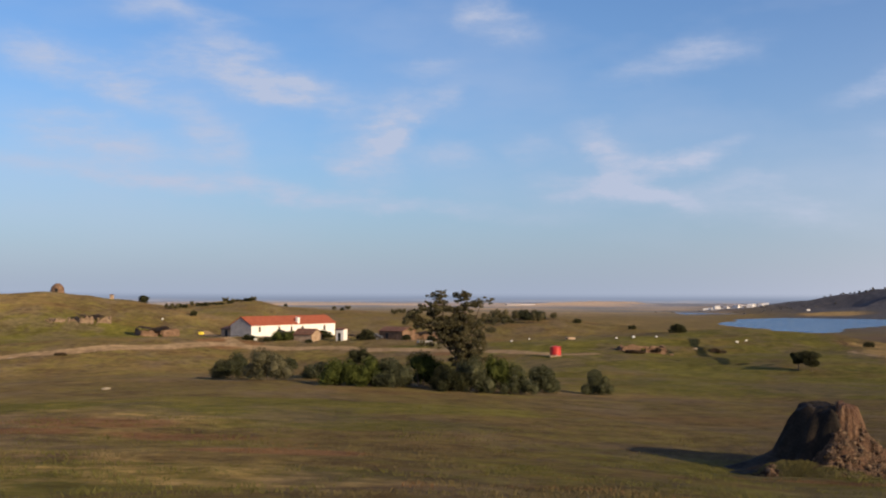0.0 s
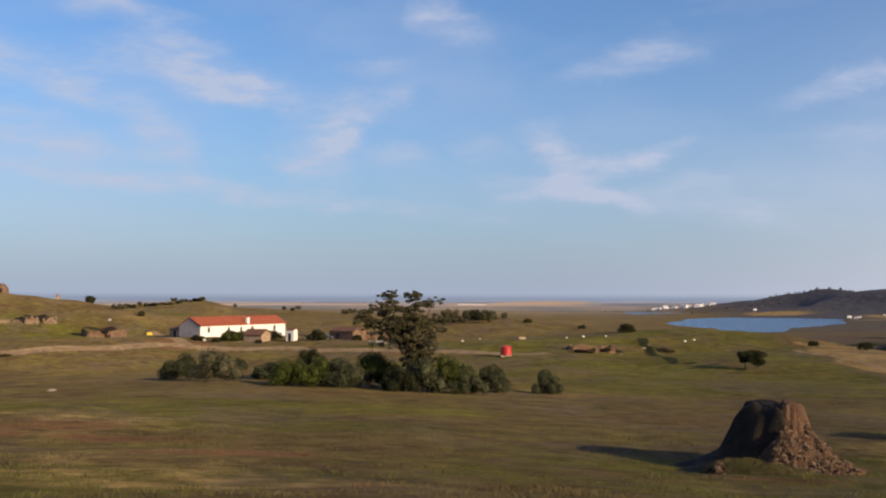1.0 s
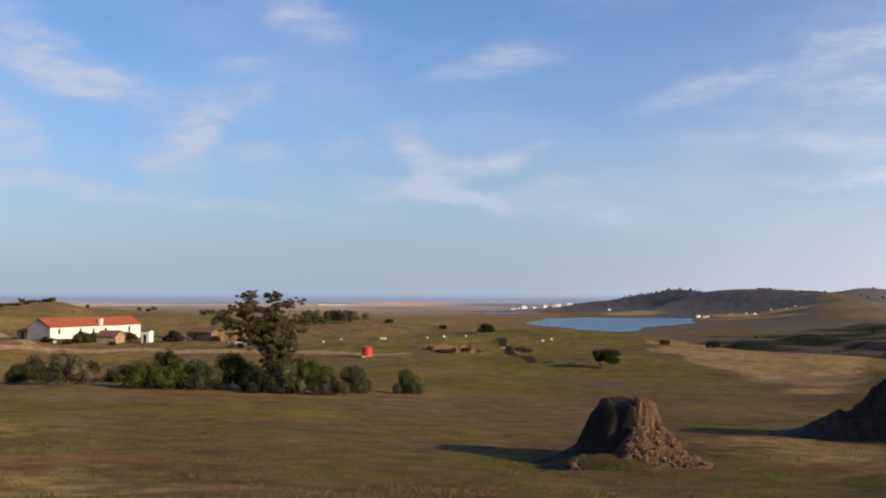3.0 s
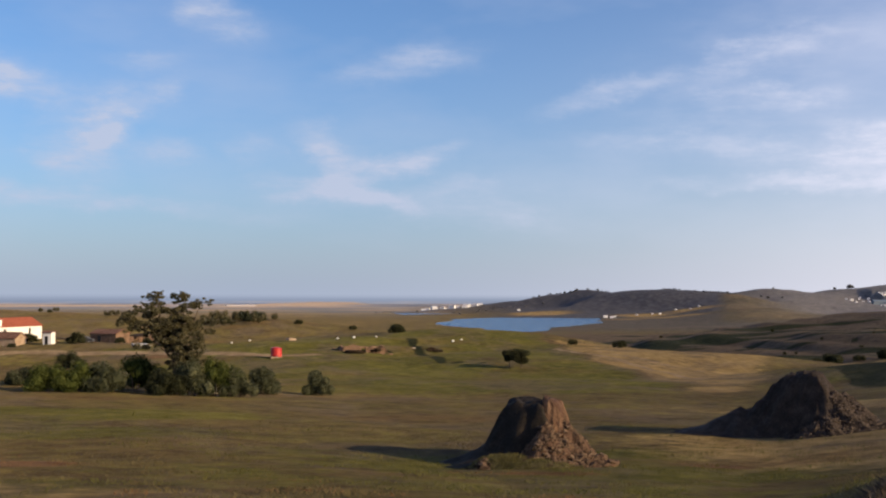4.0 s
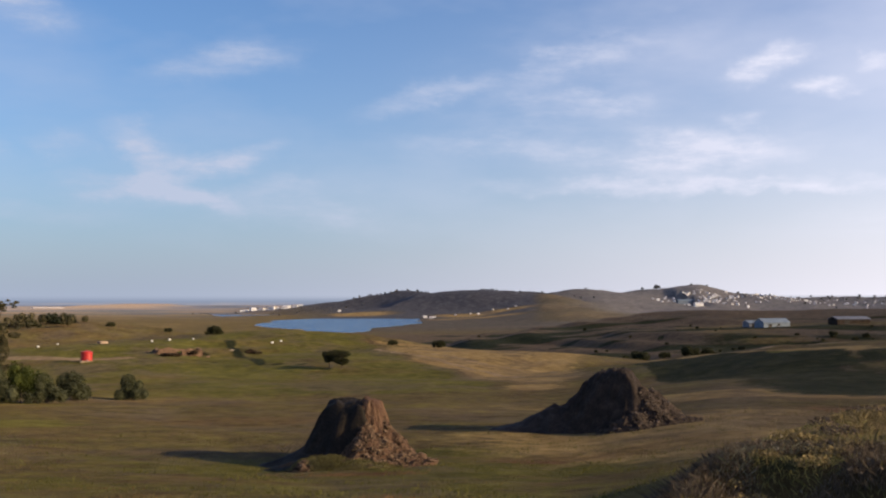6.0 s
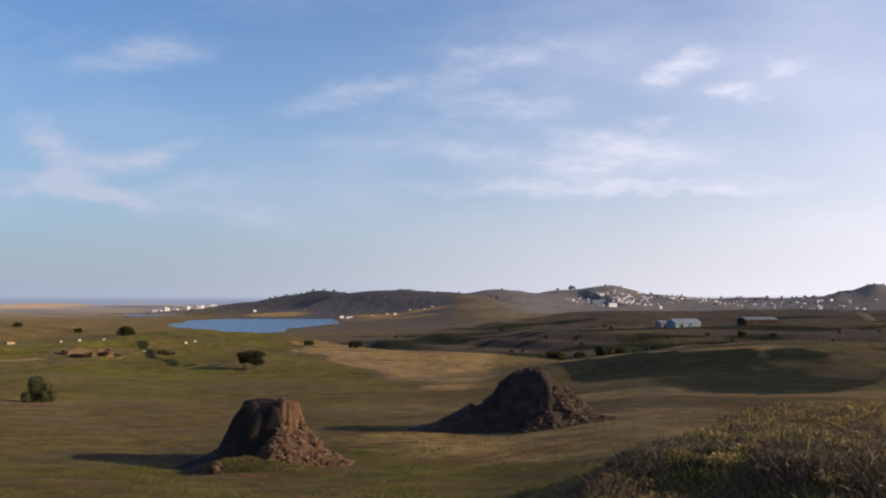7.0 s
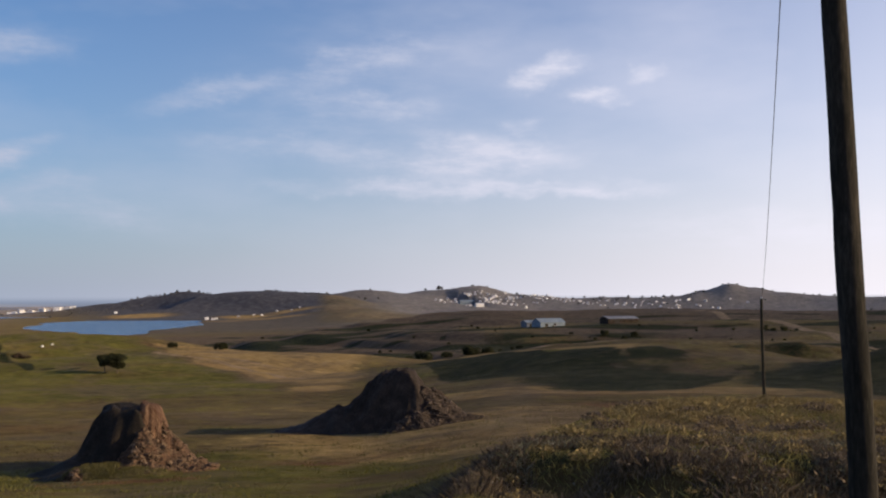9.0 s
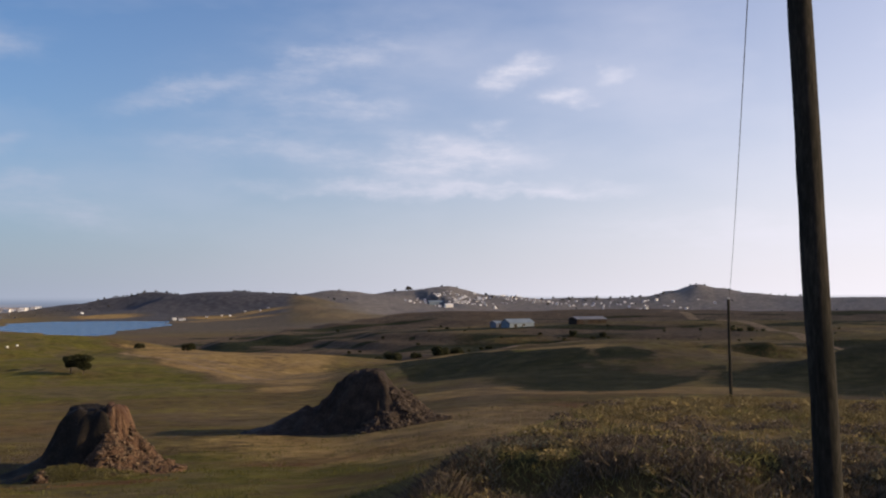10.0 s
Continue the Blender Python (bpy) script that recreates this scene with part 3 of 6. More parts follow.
    for pts, half in TRACKS:
        d, _ = near_line(x, y, [tuple(bearing(*p).xy) for p in pts])
        path = np.maximum(path, np.clip(1.3 - 0.8 * d / half, 0, 1))
    ploughed = np.maximum.reduce([1.3 * smooth(14.5, 18, b) * (1 - smooth(33, 38, b)) * smooth(275, 300, r) * (1 - smooth(780, 980, r)) * np.clip(0.85 + 0.9 * fbm(x, y, 120, 3, 97), 0, 1), 1.4 * blob(x, y, 37, 590, 150, 120), 1.4 * blob(x, y, 45, 620, 140, 130), 1.4 * blob(x, y, 26, 400, 90, 120), blob(x, y, 30, 520, 90, 60), blob(x, y, 46, 420, 60, 45), blob(x, y, 51, 230, 30, 40), blob(x, y, 55, 600, 90, 60)])
    # weight of the haze painted into the plain, rising with distance
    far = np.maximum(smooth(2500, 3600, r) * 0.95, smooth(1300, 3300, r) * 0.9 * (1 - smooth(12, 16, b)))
    return green, gold, scrub, path, ploughed, far, np.clip(hazed_hill_scrub * 1.3, 0, 1), bare, smooth(28.3, 33, b) * 0.95


def sheet(bs, rs):
    """Faces of a fan of bearings bs by distances rs."""
    B, R = np.meshgrid(np.radians(bs), rs, indexing="ij")
    x, y = R * np.sin(B), R * np.cos(B)
    return x, y


def build_ground():
    bs = np.concatenate([np.arange(-180, -27, 3.0), np.arange(-27, 63, 0.11), np.arange(63, 180, 3.0)])
    rs = np.concatenate([np.geomspace(0.6, 8, 30)[:-1], np.geomspace(8, 4900, 540)])
    x, y = sheet(bs, rs)
    z = land(x, y)
    nb, nr = x.shape
    co = np.stack([x, y, z], -1).reshape(-1, 3)
    co = np.vstack([co, [[0, 0, float(land(0.0, 0.01))]]])
    i, j = np.meshgrid(np.arange(nb), np.arange(nr - 1), indexing="ij")
    k = (i + 1) % nb
    quads = np.stack([i * nr + j, i * nr + j + 1, k * nr + j + 1, k * nr + j], -1).reshape(-1, 4)
    ii = np.arange(nb)
    tris = np.stack([np.full(nb, nb * nr), ii * nr, ((ii + 1) % nb) * nr], -1)
    me = bpy.data.meshes.new("ground")
    me.vertices.add(len(co))
    me.vertices.foreach_set("co", co.ravel())
    me.loops.add(quads.size + tris.size)
    me.loops.foreach_set("vertex_index", np.concatenate([quads.ravel(), tris.ravel()]))
    me.polygons.add(len(quads) + len(tris))
    me.polygons.foreach_set("loop_start", np.concatenate([np.arange(len(quads)) * 4, quads.size + np.arange(len(tris)) * 3]))
    me.update(calc_edges=True)
    me.polygons.foreach_set("use_smooth", np.ones(len(me.polygons), bool))
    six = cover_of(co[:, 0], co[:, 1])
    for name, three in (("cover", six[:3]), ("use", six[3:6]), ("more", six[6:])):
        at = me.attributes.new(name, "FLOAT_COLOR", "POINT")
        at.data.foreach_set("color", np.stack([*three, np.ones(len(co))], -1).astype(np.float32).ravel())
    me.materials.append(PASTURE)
    ob = new("ground", me)
    tagged(ob, "rolling dry pasture with green hollows and bare tracks", "ground", kind="structure")


build_ground()


def ground_at(b, d):
    p = bearing(b, d)
    return Vector((p.x, p.y, float(land(p.x, p.y))))


def build_lake():
    mat, nt, b = material("lake_water", 0.25, 0.5)
    b.inputs["Base Color"].default_value = (0.035, 0.085, 0.17, 1)
    b.inputs["IOR"].default_value = 1.33
    bump(nt, b, tex_noise(nt, 0.25, 5, 0.7, (1, 0.5, 1)), 1.0, 1.6)
    bm = bmesh.new()
    pts = [bearing(*p) for p in ((0, 1500), (8, 850), (26, 850), (27, 1500), (22, 2500), (4, 2700))]
    bm.faces.new([bm.verts.new((p.x, p.y, WATER)) for p in reversed(pts)])
    me = bpy.data.meshes.new("water")
    bm.normal_update()
    bm.to_mesh(me)
    me.materials.append(mat)
    ob = new("water", me)
    tagged(ob, "calm blue reservoir between low hills", "lake", kind="structure")


build_lake()


def build_backdrop():
    """The hazy distance beyond the plain: bands of land fading into the air at the horizon, their haze painted as a
    glow.
    """
    mat = bpy.data.materials.new("painted_haze")
    mat.use_nodes = True
    nt = mat.node_tree
    nt.nodes.clear()
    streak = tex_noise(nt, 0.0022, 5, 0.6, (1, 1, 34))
    hazed_land = ramp(nt, streak, [(0.36, (0.150, 0.178, 0.245)), (0.48, (0.205, 0.222, 0.285)), (0.57, (0.275, 0.262, 0.295)), (0.66, (0.345, 0.295, 0.285))])
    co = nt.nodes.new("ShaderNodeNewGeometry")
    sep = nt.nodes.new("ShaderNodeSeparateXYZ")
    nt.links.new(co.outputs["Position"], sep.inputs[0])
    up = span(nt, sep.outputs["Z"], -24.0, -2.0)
    colour = mix_rgb(nt, up, hazed_land, (0.190, 0.228, 0.312))
    # emission stands in for the haze over far land
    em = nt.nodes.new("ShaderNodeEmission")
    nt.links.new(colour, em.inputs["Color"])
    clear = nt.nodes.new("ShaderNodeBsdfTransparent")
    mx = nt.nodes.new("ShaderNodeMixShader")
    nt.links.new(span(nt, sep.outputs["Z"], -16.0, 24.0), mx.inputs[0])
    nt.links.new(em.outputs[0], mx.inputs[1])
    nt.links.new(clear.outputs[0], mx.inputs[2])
    out = nt.nodes.new("ShaderNodeOutputMaterial")
    nt.links.new(mx.outputs[0], out.inputs["Surface"])
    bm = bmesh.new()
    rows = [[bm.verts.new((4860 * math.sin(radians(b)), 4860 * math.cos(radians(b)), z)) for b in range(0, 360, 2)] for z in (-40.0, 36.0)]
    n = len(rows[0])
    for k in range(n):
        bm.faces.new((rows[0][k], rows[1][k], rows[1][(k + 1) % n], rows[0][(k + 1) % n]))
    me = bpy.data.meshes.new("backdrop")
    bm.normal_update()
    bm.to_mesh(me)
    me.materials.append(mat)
    tagged(new("backdrop", me), "painted backdrop of a hazy blue-grey plain fading into the horizon", "backdrop", kind="structure")


build_backdrop()


# ---- helpers for things ----
def mesh_of(name, bm, mat, smooth_faces=False):
    me = bpy.data.meshes.new(name)
    bm.normal_update()
    bm.to_mesh(me)
    bm.free()
    if mat:
        me.materials.append(mat)
    if smooth_faces:
        me.polygons.foreach_set("use_smooth", np.ones(len(me.polygons), bool))
    return me


def part(name, bm, mat, parent, label="", smooth_faces=False):
    ob = new(name, mesh_of(name, bm, mat, smooth_faces) if isinstance(bm, bmesh.types.BMesh) else bm)
    ob.parent = parent
    if label:
        tagged(ob, label)
    return ob


def thing(name, place, label, category, turn=0.0, group=""):
    ob = new(name)
    ob.matrix_basis = Matrix.Translation(place) @ pose(0, 0, 0, 0, 0, turn)
    return tagged(ob, label, category, group)


def raw_mesh(name, verts, faces, mat, smooth_faces=False):
    me = bpy.data.meshes.new(name)
    me.from_pydata(np.asarray(verts).tolist(), [], np.asarray(faces).tolist() if isinstance(faces, np.ndarray) else faces)
    me.materials.append(mat)
    if smooth_faces:
        me.polygons.foreach_set("use_smooth", np.ones(len(me.polygons), bool))
    return me


def box(bm, lo, hi, bevel=0.0):
    vs = [bm.verts.new((x, y, z)) for z in (lo[2], hi[2]) for x, y in ((lo[0], lo[1]), (hi[0], lo[1]), (hi[0], hi[1]), (lo[0], hi[1]))]
    fs = [(3, 2, 1, 0), (4, 5, 6, 7), (0, 1, 5, 4), (1, 2, 6, 5), (2, 3, 7, 6), (3, 0, 4, 7)]
    faces = [bm.faces.new([vs[i] for i in f]) for f in fs]
    if bevel:
        bmesh.ops.bevel(bm, geom=list({e for f in faces for e in f.edges}), offset=bevel, segments=1, affect="EDGES")
    return bm


def boxed(lo, hi, bevel=0.0):
    return box(bmesh.new(), lo, hi, bevel)


def tube(pts, radii, sides=10, wobble=0.0, seed=0):
    """A closed limb through the points, with a radius at each."""
    rng = random.Random(seed)
    bm = bmesh.new()
    rings = []
    pts = [Vector(p) for p in pts]
    for i, (p, r) in enumerate(zip(pts, radii)):
        d = (pts[min(i + 1, len(pts) - 1)] - pts[max(i - 1, 0)]).normalized()
        a = d.orthogonal().normalized()
        a = (Vector((1, 0, 0)) - d * d.x).normalized() if abs(d.x) < 0.9 else a
        c = d.cross(a)
        rings.append([bm.verts.new(p + (a * math.cos(k) + c * math.sin(k)) * r * (1 + wobble * (rng.random() - 0.5))) for k in (2 * math.pi * j / sides for j in range(sides))])
    for u, v in zip(rings, rings[1:]):
        for j in range(sides):
            bm.faces.new((u[j], u[(j + 1) % sides], v[(j + 1) % sides], v[j]))
    bm.faces.new(list(reversed(rings[0])))
    bm.faces.new(rings[-1])
    return bm


def meet(b, incline, near=6.0, far=4800.0):
    """The place on the ground that lies at bearing b and that incline from the eye."""
    d = np.geomspace(near, far, 1500)
    br = radians(b)
    z = land(d * math.sin(br), d * math.cos(br))
    under = z >= EYE + d * math.tan(radians(incline))
    k = int(np.argmax(under)) if under.any() else len(d) - 1
    return Vector((d[k] * math.sin(br), d[k] * math.cos(br), float(z[k])))


# ---- materials of things ----
def leaf_material(name, dark, light, island=0.35):
    mat, nt, b = material(name, 0.8, 0.08)
    g = nt.nodes.new("ShaderNodeNewGeometry")
    o = nt.nodes.new("ShaderNodeObjectInfo")
    big = tex_noise(nt, 0.9, 3, 0.6)
    f = calc(nt, "ADD", calc(nt, "MULTIPLY", g.outputs["Random Per Island"], 0.55), calc(nt, "ADD", calc(nt, "MULTIPLY", big, 0.5), calc(nt, "MULTIPLY", o.outputs["Random"], 0.2)))
    col = ramp(nt, f, [(0.25, dark), (0.6, tuple((p + q) / 2 for p, q in zip(dark, light))), (0.95, light)])
    nt.links.new(col, b.inputs["Base Color"])
    tr = nt.nodes.new("ShaderNodeBsdfTranslucent")
    nt.links.new(col, tr.inputs["Color"])
    mx = nt.nodes.new("ShaderNodeMixShader")
    mx.inputs[0].default_value = 0.25
    nt.links.new(b.outputs[0], mx.inputs[1])
    nt.links.new(tr.outputs[0], mx.inputs[2])
    nt.links.new(mx.outputs[0], nt.nodes["Material Output"].inputs["Surface"])
    return mat


LEAF_OLIVE = leaf_material("olive_leaf", (0.023, 0.028, 0.015), (0.093, 0.098, 0.052))
LEAF_GREEN = leaf_material("green_leaf", (0.018, 0.028, 0.006), (0.082, 0.096, 0.024))
LEAF_DARK = leaf_material("dark_leaf", (0.017, 0.021, 0.010), (0.057, 0.058, 0.028))
LEAF_PALE = leaf_material("pale_leaf", (0.044, 0.046, 0.025), (0.134, 0.125, 0.073))
LEAF_EUC = leaf_material("gum_leaf", (0.028, 0.029, 0.016), (0.128, 0.114, 0.060))
LEAF_RUST = leaf_material("bramble_leaf", (0.030, 0.021, 0.014), (0.110, 0.080, 0.050))
# leaves of the farthest trees, greyed and paled to paint in haze
LEAF_HAZED = leaf_material("hazed_leaf", (0.090, 0.095, 0.102), (0.180, 0.180, 0.182))
BARK = speckled("bark", (0.045, 0.034, 0.025), (0.10, 0.078, 0.058), (0.19, 0.155, 0.12), 2.5, relief=0.03, stretch=(1, 1, 0.25))
POLE_WOOD = speckled("weathered_pole", (0.010, 0.010, 0.008), (0.024, 0.022, 0.018), (0.055, 0.048, 0.038), 5.0, 0.9, 0.012, (1, 1, 0.18), 0.08)
# kiln wall earth, blackened in colour for the shade on its left side
SHADED_EARTH = speckled("shaded_earth", (0.007, 0.006, 0.005), (0.015, 0.012, 0.009), (0.034, 0.025, 0.018), 1.2, relief=0.08)
BURNT_LINING = speckled("burnt_lining", (0.040, 0.021, 0.013), (0.104, 0.057, 0.034), (0.230, 0.148, 0.092), 2.6, relief=0.26, stretch=(0.9, 0.9, 0.2))
RED_EARTH = speckled("burnt_earth", (0.040, 0.021, 0.013), (0.082, 0.046, 0.027), (0.155, 0.095, 0.056), 1.6, relief=0.10)
# second kiln's earth, darkened overall for the shade on its front
GREY_EARTH = speckled("darkened_earth", (0.011, 0.008, 0.007), (0.027, 0.020, 0.016), (0.060, 0.044, 0.034), 1.3, relief=0.10)
STONE_RED = speckled("burnt_stone", (0.034, 0.021, 0.013), (0.068, 0.043, 0.027), (0.160, 0.118, 0.078), 2.5, relief=0.02, island=0.75)
STONE_GREY = speckled("dark_stone", (0.020, 0.015, 0.012), (0.048, 0.036, 0.028), (0.120, 0.092, 0.070), 2.5, relief=0.02, island=0.5)
LIMEWASH = speckled("limewash", (0.602, 0.585, 0.550), (0.688, 0.675, 0.645), (0.740, 0.731, 0.705), 0.5, 0.9, 0.01)
OLD_RENDER = speckled("old_render", (0.180, 0.127, 0.082), (0.295, 0.213, 0.143), (0.410, 0.320, 0.230), 0.8, 0.9, 0.02)
# blue-grey render with the gable's shade put into its colour
SHADED_RENDER = speckled("shaded_render", (0.30, 0.30, 0.33), (0.40, 0.40, 0.43), (0.48, 0.48, 0.50), 0.8, 0.95, 0.02)
# far walls and roofs in close pale tones, haze put into their colour
FAR_WASH = speckled("hazed_wash", (0.50, 0.50, 0.52), (0.60, 0.60, 0.61), (0.68, 0.68, 0.68), 0.3, 0.9, 0.0)
PALE_TILE = speckled("hazed_tile", (0.30, 0.28, 0.29), (0.40, 0.37, 0.37), (0.48, 0.45, 0.44), 0.5, 0.9, 0.0)
ROOF_TILE = speckled("roof_tile", (0.165, 0.042, 0.022), (0.262, 0.070, 0.035), (0.335, 0.112, 0.060), 0.7, 0.85, 0.05, (1, 6, 1))
OLD_TILE = speckled("old_tile", (0.082, 0.041, 0.026), (0.148, 0.075, 0.048), (0.221, 0.127, 0.082), 0.9, 0.9, 0.05, (1, 6, 1))
FALLEN_TILE = speckled("fallen_tile", (0.030, 0.020, 0.014), (0.062, 0.042, 0.029), (0.120, 0.085, 0.060), 1.2, 0.95, 0.06, (1, 4, 1))
RUIN_PALE = speckled("pale_ruin_wall", (0.090, 0.062, 0.040), (0.165, 0.118, 0.080), (0.265, 0.205, 0.145), 1.1, 0.95, 0.08)
RUBBLE_WALL = speckled("ruin_wall", (0.073, 0.042, 0.027), (0.139, 0.087, 0.055), (0.219, 0.149, 0.103), 1.4, 0.95, 0.08)
DARK_OPENING = speckled("dark_joinery", (0.012, 0.011, 0.010), (0.022, 0.020, 0.018), (0.040, 0.036, 0.032), 2.0, 0.5, 0.0)
DARK_BOARD = speckled("dark_boarding", (0.018, 0.014, 0.012), (0.035, 0.027, 0.022), (0.060, 0.046, 0.038), 1.0, 0.95, 0.01, (1, 1, 0.2), 0.05)
RED_PAINT = speckled("red_paint", (0.255, 0.010, 0.009), (0.383, 0.015, 0.012), (0.493, 0.043, 0.034), 1.2, 0.4, 0.0, None, 0.5)
WHITE_PLASTIC = speckled("white_plastic", (0.336, 0.336, 0.320), (0.432, 0.432, 0.416), (0.512, 0.512, 0.496), 2.0, 0.5, 0.0, None, 0.4)
STEEL = speckled("galvanised_steel", (0.14, 0.14, 0.145), (0.22, 0.22, 0.225), (0.31, 0.31, 0.31), 3.0, 0.5, 0.0, None, 0.5)
BLUE_SHEET = speckled("pale_blue_sheet", (0.105, 0.138, 0.180), (0.145, 0.185, 0.230), (0.195, 0.238, 0.280), 0.6, 0.6, 0.01)
DIM_SHEET = speckled("grey_blue_sheet", (0.085, 0.095, 0.125), (0.125, 0.138, 0.170), (0.170, 0.185, 0.215), 0.6, 0.7, 0.01)
CABLE = speckled("cable_sheath", (0.03, 0.03, 0.03), (0.05, 0.05, 0.05), (0.08, 0.08, 0.08), 6.0, 0.5, 0.0)
YELLOW_PAINT = speckled("yellow_paint", (0.45, 0.36, 0.03), (0.60, 0.48, 0.05), (0.68, 0.56, 0.10), 2.0, 0.5, 0.0)


# ---- heaps: two ruined kilns, with their stones ----
def outline_radius(theta, pts):
    """Radius of a polygon round the origin in the direction theta."""
    best = np.full(np.shape(theta), 1e9)
    c, s = np.cos(theta), np.sin(theta)
    for p, q in zip(pts, pts[1:] + pts[:1]):
        ex, ey = q[0] - p[0], q[1] - p[1]
        det = c * ey - s * ex
        with np.errstate(divide="ignore", invalid="ignore"):
            r = (p[0] * ey - p[1] * ex) / det
            t = (p[0] * s - p[1] * c) / det
        ok = (r > 0) & (t >= -1e-6) & (t <= 1 + 1e-6)
        best = np.where(ok & (r < best), r, best)
    return np.where(best > 1e8, 1.0, best)


def heap_height(x, y, spec):
    ox, oy = spec.get("at", (0, 0))
    x, y = x - ox, y - oy
    th, r = np.arctan2(y, x), np.hypot(x, y)
    rt, rb = outline_radius(th, spec["top"]), outline_radius(th, spec["base"])
    rills = np.abs(fbm(th * 3.2, r * 0.25, 0.55, 4, spec["seed"] + 13))
    r = r * (1 + 0.20 * fbm(x, y, 1.3, 4, spec["seed"]) + spec.get("rill", 0.10) * rills)
    t = np.clip((r - rt) / (rb - rt), -0.3, 1)
    t = np.clip((np.sqrt(t * t + 0.012) + t) / 2 / 1.003, 0, 1)
    h = spec["high"] * (1 - t ** spec["round"]) ** spec["flare"] * (1 + spec["tip"] * x - 0.03 * x * x)
    h = h + (0.17 * fbm(x, y, 1.1, 3, spec["seed"] + 3) + 0.16 * spec.get("rough", 1.0) * fbm(x, y, 0.3, 3, spec["seed"] + 5)) * (h > 0.05)
    h = np.where(t < 1, h - 0.07, -0.4)
    for px, py, hp, wx, wy in spec.get("skirt", ()):
        d = np.hypot((x - px) / wx, (y - py) / wy) * (1 + 0.3 * fbm(x, y, 1.2, 3, spec["seed"] + 7))
        h = np.maximum(h, np.where(d < 1, hp * np.clip(1 - d, 0, 1) ** 1.4 - 0.03, -0.4))
    return h


def spill_height(x, y, spec):
    best = np.full(np.shape(x), -0.4)
    for px, py, hp, wx, wy in spec["spill"]:
        d = np.hypot((x - px) / wx, (y - py) / wy) * (1 + 0.35 * fbm(x, y, 0.8, 3, spec["seed"] + 9))
        best = np.maximum(best, np.where(d < 1, hp * np.clip(1 - d, 0, 1) ** 1.15, -0.4))
    return best + 0.25 * fbm(x, y, 0.5, 4, spec["seed"] + 11) * (best > 0)


def field_mesh(name, f, half, step, mat, floor_z):
    n = int(2 * half / step) + 1
    g = np.linspace(-half, half, n)
    x, y = np.meshgrid(g, g, indexing="ij")
    h = f(x, y)
    keep = h > -0.2
    keep[0], keep[-1], keep[:, 0], keep[:, -1] = False, False, False, False
    near = keep[:-1, :-1] | keep[1:, :-1] | keep[1:, 1:] | keep[:-1, 1:]
    i, j = np.nonzero(near)
    quads = np.stack([i * n + j, (i + 1) * n + j, (i + 1) * n + j + 1, i * n + j + 1], -1)
    used, inv = np.unique(quads, return_inverse=True)
    co = np.stack([x.ravel(), y.ravel(), h.ravel() + floor_z.ravel() if floor_z is not None else h.ravel()], -1)[used]
    return raw_mesh(name, co, inv.reshape(-1, 4), mat, True)


def stone_meshes(mat, count=5, seed=3):
    """Rough angular stones: lumps with a few faces knocked flat."""
    rng = random.Random(seed)
    made = []
    for k in range(count):
        bm = bmesh.new()
        bmesh.ops.create_icosphere(bm, subdivisions=1, radius=1.0)
        sx, sy, sz = rng.uniform(0.9, 1.5), rng.uniform(0.7, 1.1), rng.uniform(0.5, 0.85)
        cuts = [(Vector((rng.gauss(0, 1), rng.gauss(0, 1), rng.gauss(0, 1))).normalized(), rng.uniform(0.45, 0.75)) for _ in range(4)]
        for v in bm.verts:
            p = v.co * rng.uniform(0.8, 1.2)
            for n, d in cuts:
                over = p.dot(n) - d
                if over > 0:
                    p = p - n * over
            v.co = Vector((p.x * sx, p.y * sy, p.z * sz))
        made.append(mesh_of("stone", bm, mat))
    return made


